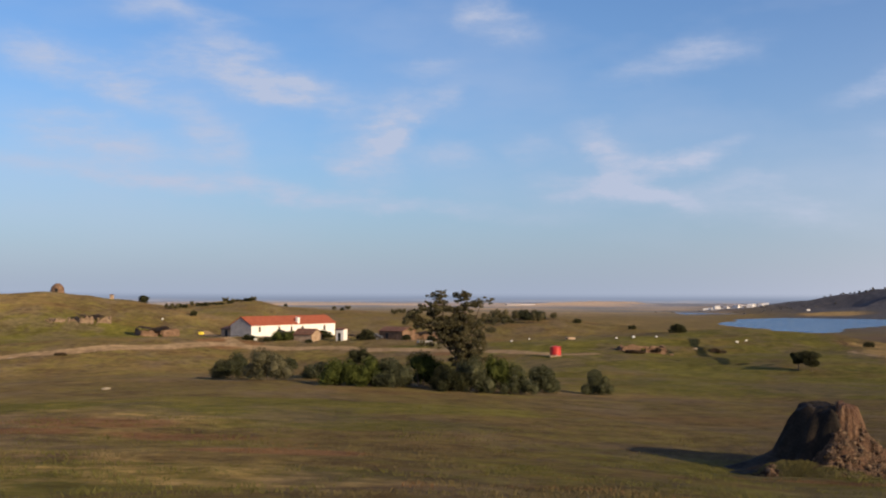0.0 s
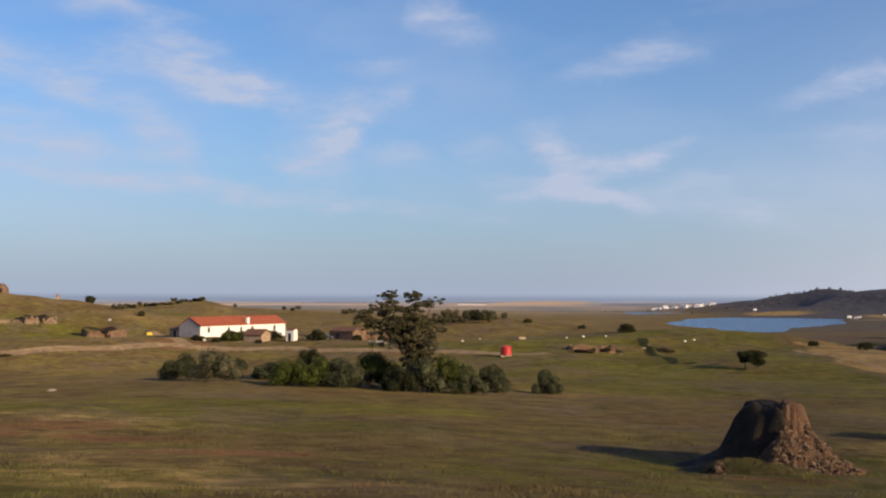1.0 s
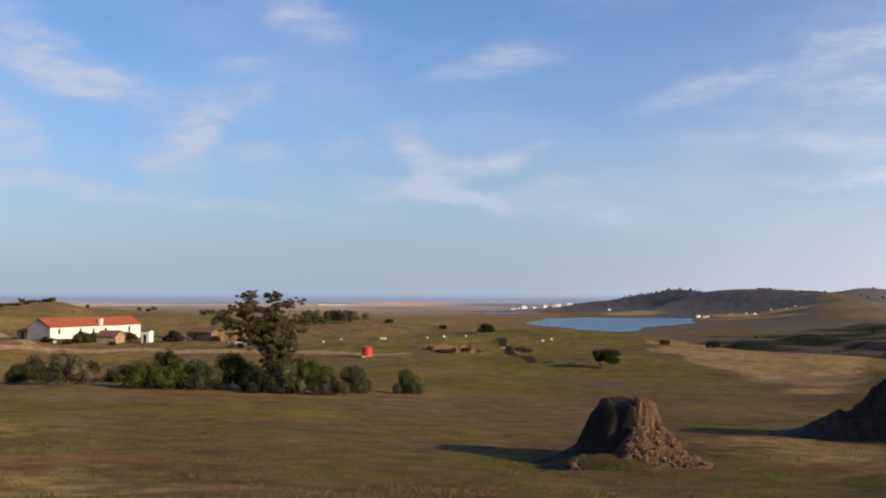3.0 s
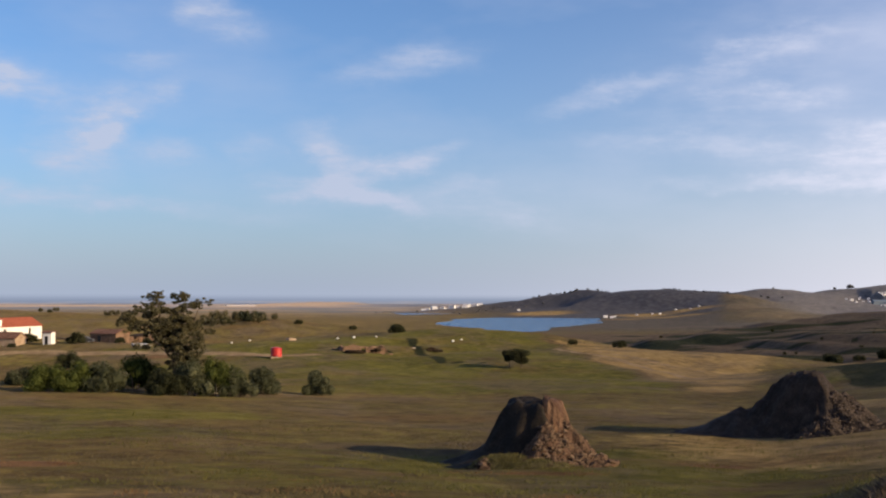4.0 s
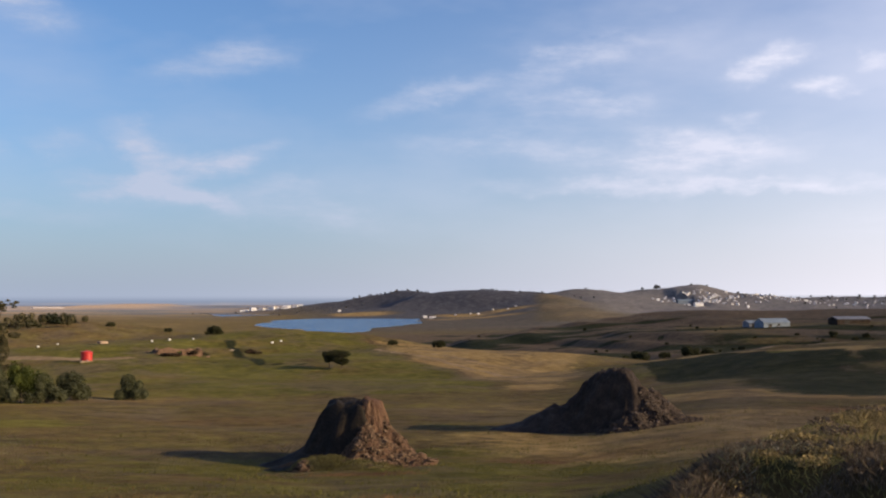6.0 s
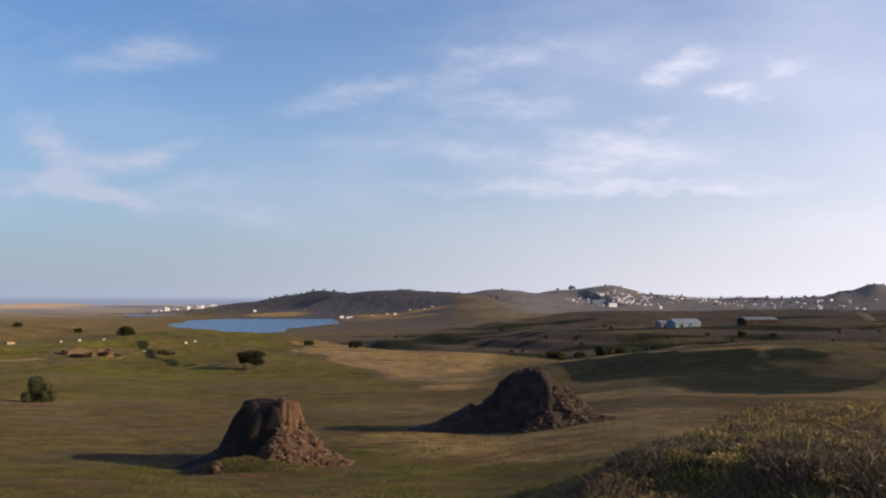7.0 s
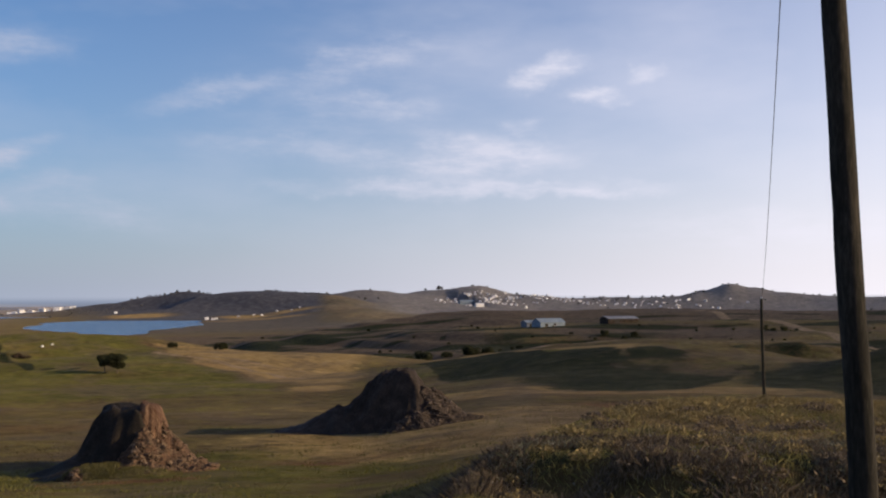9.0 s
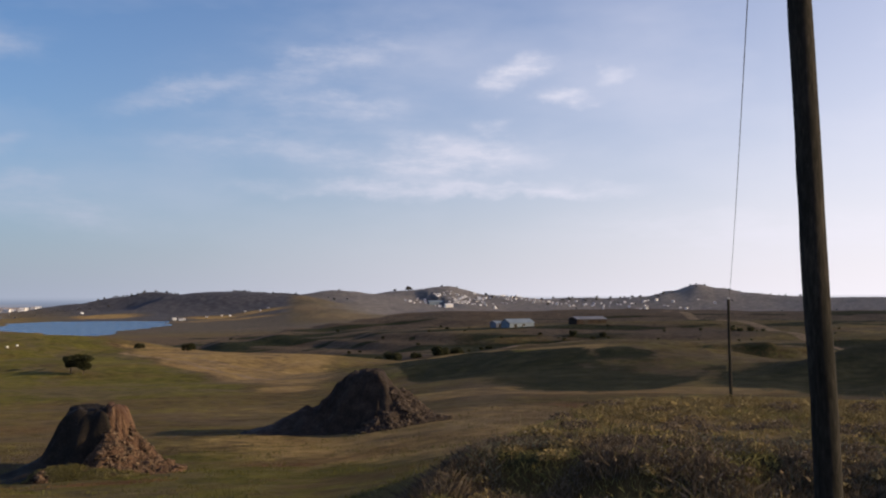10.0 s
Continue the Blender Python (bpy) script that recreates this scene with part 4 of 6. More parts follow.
def build_heap(name, b, d, spec, label, wall_mat, spill_mat, stone_mat, stones):
    place = ground_at(b, d)
    ob = thing(name, place, label, "kiln ruin", -b)
    c, s = math.cos(radians(-b)), math.sin(radians(-b))

    def under(x, y):
        return land(place.x + x * c - y * s, place.y + x * s + y * c) - place.z
    half, step = spec["half"], 0.07
    g = np.linspace(-half, half, int(2 * half / step) + 1)
    fx, fy = np.meshgrid(g, g, indexing="ij")
    fl = under(fx, fy)
    part("kiln_wall", field_mesh("kiln_wall", lambda x, y: heap_height(x, y, spec), half, step, wall_mat, fl), None, ob, "slumped earth wall of the kiln")
    part("rubble_spill", field_mesh("rubble_spill", lambda x, y: spill_height(x, y, spec), half, step, spill_mat, fl), None, ob, "spill of rubble and burnt earth")
    step0 = step
    wall_h, spill_h, step = heap_height(fx, fy, spec), spill_height(fx, fy, spec), g[1] - g[0]

    def cell(field, x, y):
        i, j = (min(len(g) - 1, max(0, round((v + half) / step))) for v in (x, y))
        return float(field[i, j])
    if "lining" in spec:
        inner = field_mesh("burnt_lining", lambda x, y: heap_height(x, y, spec["lining"]), half, step0, BURNT_LINING, fl)
        part("burnt_lining", inner, None, ob, "red burnt lining of the broken kiln wall")
    meshes = stone_meshes(stone_mat, 6, spec["seed"])
    rng = random.Random(spec["seed"])
    n = 0
    while n < stones:
        px, py, hp, wx, wy = rng.choice(spec["spill"])
        a, q = rng.uniform(0, 2 * math.pi), math.sqrt(rng.random()) * 0.98
        x, y = px + wx * q * math.cos(a), py + wy * q * math.sin(a)
        if y > py + wy * 0.5:
            continue
        hx, hs = cell(wall_h, x, y), cell(spill_h, x, y)
        h = max(hx, hs, 0.0)
        if hx > hs + 0.02:
            continue
        size = 0.035 + 0.17 * rng.random() ** 3.2
        st = part("stone", meshes[n % 6], None, ob)
        st.matrix_basis = Matrix.Translation((x, y, h + cell(fl, x, y) + size * 0.15)) @ Euler((rng.uniform(-0.5, 0.5), rng.uniform(-0.5, 0.5), rng.uniform(0, 6.28))).to_matrix().to_4x4() @ Matrix.Diagonal((size, size, size, 1))
        n += 1
    # smaller bits, too many to tell apart
    vs, fs = [], []
    for k in range(8500):
        px, py, hp, wx, wy = rng.choice(spec["spill"])
        a, q = rng.uniform(0, 2 * math.pi), math.sqrt(rng.random()) * 1.2
        x, y = px + wx * q * math.cos(a), py + wy * q * math.sin(a)
        if cell(wall_h, x, y) > cell(spill_h, x, y):
            continue
        h = max(cell(spill_h, x, y), 0.0) + cell(fl, x, y)
        r = 0.018 + 0.075 * rng.random() ** 2.5
        o = len(vs)
        for dx, dy, dz in ((1, 0, 0), (-0.5, 0.87, 0), (-0.5, -0.87, 0), (0.1, 0, 1)):
            vs.append((x + dx * r * rng.uniform(0.6, 1.4), y + dy * r * rng.uniform(0.6, 1.4), h - 0.01 + dz * r * rng.uniform(0.6, 1.3)))
        fs += [(o, o + 1, o + 3), (o + 1, o + 2, o + 3), (o + 2, o, o + 3)]
    bits = part("rubble", raw_mesh("rubble", vs, fs, stone_mat), None, ob)
    tagged(bits, kind="stuff")
    if "foot" in spec:
        part("grassy_foot", field_mesh("grassy_foot", lambda x, y: foot_height(x, y, spec), half, step0, FOOT_EARTH, fl), None, ob, "grassy mound at the kiln's foot")
        foot_h = foot_height(fx, fy, spec)
        co, fs = [], []
        for k in range(9000):
            px, py, hp, wx, wy = rng.choice(spec["foot"])
            a, q = rng.uniform(0, 2 * math.pi), math.sqrt(rng.random()) * 1.1
            x, y = px + wx * q * math.cos(a), py + wy * q * math.sin(a)
            z = max(cell(foot_h, x, y), 0.0) + cell(fl, x, y)
            if max(cell(wall_h, x, y), cell(spill_h, x, y)) > max(cell(foot_h, x, y), 0.0) + 0.03:
                continue
            h, t = rng.uniform(0.05, 0.16), rng.uniform(0, 6.28)
            o = len(co)
            co += [(x - 0.010 * math.cos(t), y - 0.010 * math.sin(t), z - 0.02), (x + 0.010 * math.cos(t), y + 0.010 * math.sin(t), z - 0.02), (x + rng.gauss(0, 0.3) * h, y + rng.gauss(0, 0.3) * h, z + h)]
            fs.append((o, o + 1, o + 2))
        tagged(part("foot_grass", raw_mesh("foot_grass", co, fs, FOOT_GRASS), None, ob), kind="stuff")
    return ob


def foot_height(x, y, spec):
    best = np.full(np.shape(x), -0.4)
    for px, py, hp, wx, wy in spec["foot"]:
        d = np.hypot((x - px) / wx, (y - py) / wy) * (1 + 0.3 * fbm(x, y, 1.0, 3, spec["seed"] + 19))
        best = np.maximum(best, np.where(d < 1, hp * np.clip(1 - d * d, 0, 1), -0.4))
    return best + 0.12 * fbm(x, y, 0.6, 3, spec["seed"] + 17) * (best > 0)


FOOT_EARTH = speckled("foot_earth", (0.045, 0.036, 0.018), (0.090, 0.074, 0.034), (0.150, 0.122, 0.060), 1.8, relief=0.06)
FOOT_GRASS = leaf_material("foot_grass", (0.060, 0.056, 0.020), (0.170, 0.150, 0.060))
HEAP_1 = dict(high=2.86, skirt=[(-1.6, 0.6, 1.25, 2.6, 2.6)], flare=1.65, round=0.95, tip=-0.03, seed=11, half=5.4,
              top=[(-1.12, 0.15), (0.45, -0.75), (1.25, 0.0), (1.15, 1.6), (0.0, 2.9), (-1.1, 2.2)],
              base=[(-3.1, -0.3), (-1.2, -1.9), (0.6, -2.2), (2.4, -1.4), (2.9, 0.6), (2.2, 3.2), (0.0, 4.9), (-2.3, 3.6)],
              spill=[(0.6, -0.8, 2.0, 1.6, 1.9), (1.3, -0.1, 2.2, 1.5, 1.8), (-1.9, -2.3, 0.45, 0.8, 0.6), (0.6, -2.1, 0.7, 1.6, 0.8), (1.9, -0.5, 1.3, 1.7, 1.7), (2.5, -0.6, 0.7, 1.4, 1.3)], rill=0.05,
              foot=[(-1.0, -2.0, 0.55, 1.6, 0.9), (0.3, -2.5, 0.35, 1.7, 0.6)],
              lining=dict(rill=0.35, high=2.95, flare=1.7, round=1.15, tip=-0.08, seed=31, at=(0.92, 0.05), top=[(-0.42, -0.60), (0.25, -0.48), (0.50, 0.25), (-0.1, 0.75), (-0.42, 0.3)],
                          base=[(-0.9, -1.5), (0.7, -1.6), (1.95, 0.0), (0.5, 1.7), (-0.9, 1.1)]))
HEAP_2 = dict(high=3.5, skirt=[(-3.0, 5.2, 1.5, 4.8, 3.6), (-2.4, 2.6, 1.0, 3.4, 2.4), (-3.5, 1.6, 1.7, 3.9, 2.5)], rough=1.9, flare=2.2, round=1.35, tip=0.0, seed=23, half=8.6,
              rill=0.07, top=[(-1.3, 0.6), (0.65, -0.65), (1.1, -0.3), (1.2, 2.0), (0.2, 4.6), (-0.9, 3.8)],
              base=[(-6.6, 2.0), (-3.3, -0.7), (1.5, -2.7), (3.4, -1.6), (4.2, 0.2), (3.2, 4.4), (0.0, 7.4), (-3.6, 5.4)],
              spill=[(1.6, -0.7, 2.4, 2.1, 1.9), (2.2, -0.2, 2.1, 2.3, 2.0), (1.1, -1.9, 1.0, 1.9, 1.2), (2.9, -1.0, 0.9, 1.9, 1.2)])
build_heap("kiln_ruin", 18.9, 49.0, HEAP_1, "collapsed earthen kiln with reddish rubble on the pasture", SHADED_EARTH, RED_EARTH, STONE_RED, 280)
build_heap("kiln_ruin", 32.3, 66.0, HEAP_2, "dark slumped earthen kiln with grey rubble on the pasture", GREY_EARTH, GREY_EARTH, STONE_GREY, 280)


# ---- poles and wire ----
def build_pole(b, d, tall, r0, r1, lean, label, bends=0.0, seed=1):
    """lean: sideways shift of the top, metres, seen from the camera."""
    foot = ground_at(b, d)
    ob = thing("utility_pole", foot, label, "utility pole", -b, "poles of the overhead line")
    n = 28
    pts, rad = [], []
    for k in range(n):
        t = k / (n - 1)
        sway = bends * (math.sin(t * 7.0 + 0.6) * 0.6 + math.sin(t * 15.0) * 0.25) * min(1.0, 4 * t)
        pts.append((lean * t + sway, 0.3 * sway, -0.3 + (tall + 0.3) * t))
        rad.append(r0 + (r1 - r0) * t)
    part("shaft", tube(pts, rad, 14, 0.07, seed), POLE_WOOD, ob, smooth_faces=True)
    return ob, foot


FAR_TOP = EYE - ground_at(50.85, 58.0).z
pole_near, foot_near = build_pole(55.45, 8.3, 6.9, 0.100, 0.076, -0.22, "thick weathered wooden pole leaning on the grassy bank", 0.030, 4)
pole_far, foot_far = build_pole(50.85, 58.0, EYE - ground_at(50.85, 58.0).z, 0.085, 0.07, -0.10, "slim dark wooden pole below the grassy bank", 0.01, 6)
part("bracket", boxed((-0.40, -0.16, 6.52), (-0.22, -0.10, 6.58), 0.008), STEEL, pole_near)
part("insulator", tube([(-0.33, -0.13, 6.58), (-0.33, -0.13, 6.64), (-0.33, -0.13, 6.70), (-0.33, -0.13, 6.74)], [0.03, 0.05, 0.035, 0.02], 10), WHITE_PLASTIC, pole_near)
part("step_bolt", tube([(-0.02, 0, 1.42), (0.035, 0, 1.42), (0.045, 0, 1.42)], [0.012, 0.012, 0.03], 8), CABLE, pole_near)
part("insulator", tube([(-0.08, 0, FAR_TOP - 0.02), (-0.08, 0, FAR_TOP + 0.04), (-0.08, 0, FAR_TOP + 0.1)], [0.03, 0.05, 0.02], 10), WHITE_PLASTIC, pole_far)


def build_wire():
    a = pole_near.matrix_basis @ Vector((-0.33, -0.13, 6.72))
    z = pole_far.matrix_basis @ Vector((-0.06, 0, FAR_TOP + 0.08))
    pts = []
    for k in range(40):
        t = k / 39
        p = a.lerp(z, t)
        p.z -= 0.55 * 4 * t * (1 - t)
        pts.append(p - a)
    ob = thing("overhead_wire", a, "thin dark overhead wire strung between the poles", "wire")
    part("cable", tube(pts, [0.007] * 40, 6), CABLE, ob)


build_wire()


# ---- plants ----
def crown_mesh(name, clumps, leaves, size, mat, seed, flat=0.0, core=False):
    """Many small leaf blades gathered in clumps (x, y, z, rx, ry, rz)."""
    rng = np.random.default_rng(seed)
    vol = np.array([c[3] * c[4] * c[5] for c in clumps]) ** 0.75
    pick = rng.choice(len(clumps), leaves, p=vol / vol.sum())
    c = np.array(clumps)[pick]
    d = rng.normal(size=(leaves, 3))
    d /= np.linalg.norm(d, axis=1, keepdims=True)
    q = rng.random(leaves)[:, None] ** 0.28
    bump_r = 0.88 + 0.24 * rng.random((leaves, 1))
    p = c[:, :3] + d * c[:, 3:] * q * bump_r
    u = rng.normal(size=(leaves, 3))
    u[:, 2] -= flat
    u /= np.linalg.norm(u, axis=1, keepdims=True)
    v = np.cross(u, rng.normal(size=(leaves, 3)))
    v /= np.linalg.norm(v, axis=1, keepdims=True)
    s = size * (0.6 + 0.8 * rng.random((leaves, 1)))
    co = np.stack([p - u * s, p + v * s * 0.42, p + u * s, p - v * s * 0.42], 1).reshape(-1, 3)
    faces = np.arange(leaves * 4).reshape(-1, 4).tolist()
    if core:
        bm = bmesh.new()
        bmesh.ops.create_icosphere(bm, subdivisions=1, radius=1.0)
        ball = np.array([v.co for v in bm.verts])
        tris = np.array([[v.index for v in f.verts] for f in bm.faces])
        bm.free()
        for k in clumps:
            lump = ball * (0.55 + 0.25 * rng.random((len(ball), 1))) * np.array(k[3:]) + np.array(k[:3])
            faces += (tris + len(co)).tolist()
            co = np.vstack([co, lump])
    return raw_mesh(name, co, faces, mat)


def shrub(place, wide, high, mat, label, category="shrub", leaves=2600, seed=0, size=None, group="", lobes=9, name="shrub", skirt=True):
    """A bush: short stems and a crown of leafy lobes with an uneven outline."""
    rng = random.Random(seed)
    ob = thing(name, place, label, category, rng.uniform(0, 360) if wide < 1 else 0, group)
    clumps = []
    for k in range(lobes):
        a, q = rng.uniform(0, 2 * math.pi), math.sqrt(rng.random())
        x, y = math.cos(a) * q * wide * 0.36, math.sin(a) * q * wide * 0.30
        r = wide * rng.uniform(0.14, 0.24)
        z = rng.uniform(0.28 if skirt else 0.42, 0.80) * high * (1.05 - 0.45 * q * skirt)
        clumps.append((x, y, z, r, r, min(r * 1.1, high * 0.3)))
    for k in range(4 if skirt else 0):
        clumps.append((wide * (0.27 * k - 0.40), rng.uniform(-0.2, 0.2) * wide, high * 0.22, wide * 0.17, wide * 0.17, high * 0.22))
    part("crown", crown_mesh("crown", clumps, leaves, size or high * 0.045, mat, seed, 0.0, True), None, ob)
    for k in range(3):
        x = rng.uniform(-0.15, 0.15) * wide
        part("stem", tube([(x, 0, -0.15), (x * 1.2, 0.05, high * 0.25), (x * 1.9, 0.1, high * 0.6)], [0.05, 0.04, 0.015], 6), BARK, ob)
    return ob


def gum_tree(place):
    ob = thing("gum_tree", place, "tall open-crowned gum tree with grey-green leaves above the shrubs", "tree")
    trunk = part("trunk", tube([(0.1, 0, -0.3), (0.15, 0, 1.5), (0.0, 0.1, 3.2), (-0.15, 0.1, 5.0), (-0.3, 0, 6.6), (-0.4, 0, 7.9)], [0.32, 0.27, 0.22, 0.17, 0.11, 0.05], 10, 0.1, 2), BARK, ob)
    limbs = [((0, 0.1, 3.0), (-1.6, 0.2, 4.9), (-3.2, 0.3, 6.6)), ((-0.1, 0.1, 4.2), (-1.3, -0.2, 6.2), (-1.5, -0.2, 8.9)), ((-0.2, 0.1, 5.0), (0.8, 0.2, 6.9), (0.7, 0.2, 8.8)),
             ((0, 0.1, 3.4), (1.3, 0.2, 5.2), (2.2, 0.1, 8.2)), ((0.1, 0, 2.4), (1.2, -0.3, 3.8), (1.9, -0.4, 5.0)), ((0.0, 0.1, 3.0), (-1.2, -0.3, 4.3), (-2.1, -0.4, 5.2))]
    for a, b, c in limbs:
        part("limb", tube([a, b, c], [0.12, 0.08, 0.03], 8, 0.1), BARK, ob)
    cl = [(-3.9, 0.2, 7.0, 1.05, 1.0, 0.85), (-4.6, 0, 6.4, 0.7, 0.7, 0.5), (-2.9, 0.4, 7.9, 0.75, 0.8, 0.55), (-3.1, -0.3, 6.3, 0.8, 0.8, 0.5),
          (-1.6, -0.2, 9.15, 0.75, 0.7, 0.38), (-2.3, 0.1, 8.9, 0.5, 0.5, 0.3), (0.45, 0.1, 9.0, 0.85, 0.8, 0.55), (0.9, -0.3, 8.3, 0.6, 0.6, 0.4), (2.4, 0.1, 8.5, 0.75, 0.7, 0.28), (1.7, 0.2, 8.15, 0.6, 0.6, 0.25),
          (-0.9, 0, 7.6, 1.3, 1.2, 0.8), (0.6, -0.2, 7.2, 1.1, 1.1, 0.7), (-1.5, 0.2, 6.4, 1.5, 1.4, 0.9), (0.3, -0.3, 6.0, 1.7, 1.5, 1.0), (2.0, 0, 5.7, 1.0, 1.0, 0.8),
          (-1.9, -0.3, 5.1, 1.1, 1.1, 0.8), (1.3, -0.3, 4.7, 1.5, 1.2, 0.9), (0.1, -0.2, 4.3, 1.2, 1.2, 1.0), (1.0, -0.2, 3.3, 1.3, 1.1, 1.0), (0.5, 0, 2.4, 1.2, 1.0, 0.9), (0.2, -0.3, 5.2, 1.3, 1.1, 0.9), (-0.5, -0.2, 6.8, 1.2, 1.1, 0.7), (1.2, 0.1, 6.4, 0.9, 0.9, 0.7), (-0.9, 0.1, 5.6, 1.0, 1.0, 0.8), (0.4, -0.3, 3.8, 1.0, 0.9, 0.8), (2.2, 0.1, 4.4, 0.7, 0.7, 0.7)]
    rng = random.Random(41)
    tufts = []
    for x, y, z, a, b, c in cl:
        for k in range(17):
            u, v, w = (rng.gauss(0, 0.60) for _ in range(3))
            s = rng.uniform(0.15, 0.36)
            tufts.append((x + a * u, y + b * v, z + c * w, a * s * 1.15, b * s, c * s * 0.9))
    part("crown", crown_mesh("crown", tufts, 42000, 0.10, LEAF_EUC, 77, 0.7), None, ob)
    return ob


gum_tree(meet(0.75, -4.75))
G = "shrubs below the farm"
for k, (b, e, w, h, mat, text) in enumerate((
        (-10.7, -4.15, 3.8, 2.5, LEAF_OLIVE, "dark olive bush at the edge of dry grass"),
        (-9.0, -4.25, 4.2, 3.0, LEAF_PALE, "pale feathery tamarisk bush on dry grass"),
        (-7.9, -3.75, 2.8, 2.6, LEAF_OLIVE, "olive bush behind paler shrubs"),
        (-6.3, -4.20, 3.4, 1.7, LEAF_OLIVE, "low grey bush in dry grass"),
        (-4.2, -3.45, 4.6, 2.9, LEAF_DARK, "dark rounded evergreen bush"),
        (-5.2, -4.55, 3.6, 2.4, LEAF_GREEN, "bright green leafy bush in dry grass"),
        (-3.8, -4.60, 3.8, 2.7, LEAF_GREEN, "bright green leafy bush in dry grass"),
        (-2.6, -4.65, 3.6, 2.9, LEAF_OLIVE, "grey-green olive bush in dry grass"),
        (-1.0, -4.60, 4.0, 3.3, LEAF_GREEN, "dense green bush beside olive bushes"),
        (0.35, -4.85, 3.0, 2.6, LEAF_DARK, "dark bush under the gum tree"),
        (1.5, -4.90, 3.6, 3.2, LEAF_OLIVE, "grey-green olive bush under the gum tree"),
        (2.9, -4.95, 3.8, 4.0, LEAF_GREEN, "tall green bush beside the gum tree"),
        (3.9, -5.0, 3.0, 2.7, LEAF_OLIVE, "grey-green olive bush in dry grass"),
        (5.1, -4.87, 3.1, 2.5, LEAF_OLIVE, "rounded olive bush in dry grass"),
        (7.9, -4.95, 2.7, 2.3, LEAF_OLIVE, "solitary rounded olive bush on dry grass"))):
    shrub(meet(b, e), w * 1.12, h * 1.15, mat, text, "shrub", 9000, 100 + k, 0.085, G, 12)
for k, (b, e, w, h, mat, text) in enumerate((
        (-8.35, -2.28, 4.4, 2.6, LEAF_GREEN, "green garden bush in front of the farmhouse"),
        (-7.75, -2.22, 3.4, 3.0, LEAF_GREEN, "green garden bush in front of the farmhouse"),
        (-6.15, -2.15, 4.0, 2.4, LEAF_DARK, "dark bush between the outbuilding and the shed"),
        (-3.9, -2.25, 3.4, 3.4, LEAF_DARK, "dark bush beside the ruined farm wall"),
        (-9.9, -2.22, 3.2, 1.4, LEAF_DARK, "low dark bush beside the farm yard"))):
    shrub(meet(b, e), w, h, mat, text, "shrub", 3500, 130 + k, 0.13, "bushes round the farmhouse", 10)


def small_tree(place, wide, high, seed):
    """A thin trunk with a few limbs and an open, uneven crown."""
    rng = random.Random(seed)
    ob = thing("small_tree", place, "small open-crowned tree on the green knoll", "tree", 0, "small trees on the knoll")
    part("trunk", tube([(0, 0, -0.2), (0.08, 0, high * 0.3), (0.0, 0.05, high * 0.75)], [0.09, 0.07, 0.03], 7), BARK, ob)
    clumps = []
    for k in range(13):
        a, q = rng.uniform(0, 6.28), math.sqrt(rng.random())
        x, y, z = math.cos(a) * q * wide * 0.4, math.sin(a) * q * wide * 0.35, high * rng.uniform(0.36, 0.86)
        r = wide * rng.uniform(0.15, 0.24)
        clumps.append((x, y, z, r, r, r * 0.8))
        part("limb", tube([(0.03, 0, high * 0.3), (x * 0.5, y * 0.5, z * 0.75), (x, y, z)], [0.04, 0.03, 0.012], 5), BARK, ob)
    part("crown", crown_mesh("crown", clumps, 6500, 0.10, LEAF_DARK, seed), None, ob)


small_tree(meet(17.75, -3.55), 2.6, 3.0, 141)
small_tree(meet(18.35, -3.6), 3.6, 3.1, 142)

for k, (b, e, w, h) in enumerate(((9.8, -2.84, 3.4, 1.0), (10.9, -2.80, 3.8, 1.3), (13.9, -2.75, 3.0, 1.0), (-19.0, -2.9, 2.4, 0.6))):
    shrub(meet(b, e), w, h, LEAF_RUST, "low reddish-brown bramble over old stone walls", "shrub", 2400, 190 + k, 0.12, "brambles", 8)

# farther trees and bushes, copied from a few kinds; kind 3 has leaves paled for haze
KINDS = [shrub(bearing(-60 - 4 * k, 90 + 9 * k) + Vector((0, 0, float(land(*bearing(-60 - 4 * k, 90 + 9 * k).xy)) - EYE)), 6.0, 4.2 + 0.5 * k, m_, "rounded dark tree in dry pasture", "tree", 2200, 160 + k, 0.26, "scattered trees", 11, "tree", True) for k, m_ in enumerate((LEAF_DARK, LEAF_DARK, LEAF_OLIVE, LEAF_HAZED))]
KINDS.append(shrub(ground_at(3.0, 415), 5.6, 4.4, LEAF_EUC, "open-crowned olive tree on the dry ridge", "tree", 1500, 171, 0.24, "scattered trees", 8, "tree", False))


def far_tree(b, e=None, d=None, size=1.0, kind=0, label=""):
    p = meet(b, e) if d is None else ground_at(b, d)
    t = copy_thing(KINDS[kind], Matrix.Translation(p) @ pose(0, 0, 0, 0, 0, b * 77 % 360) @ Matrix.Diagonal((size, size, size * 0.92, 1)))
    if label:
        tagged(t, label)
    return t


rng = random.Random(5)
for b in (-13.9, -13.6, -13.4, -13.1, -12.8, -12.5, -12.3, -12.1, -11.9, -11.7, -11.5, -11.3, -11.1, -10.9, -10.7, -10.5, -10.3, -10.1, -9.9, -9.7):
    far_tree(b, float(np.interp(b, (-13.9, -12.5, -9.9, -9.4), (-0.64, -0.42, -0.18, -0.26))) - rng.uniform(0.02, 0.12), size=rng.uniform(0.25, 0.55), kind=rng.choice((0, 4, 4)))
far_tree(-15.1, d=353, size=0.78)
far_tree(-12.7, -1.0, size=0.5)
far_tree(-8.1, d=478, size=0.4)
for b in (-5.6, -5.2, -4.9, -2.5, -2.1, -1.6, -1.2):
    far_tree(b, d=rng.uniform(455, 470), size=rng.uniform(0.4, 0.65), kind=rng.choice((0, 4)))
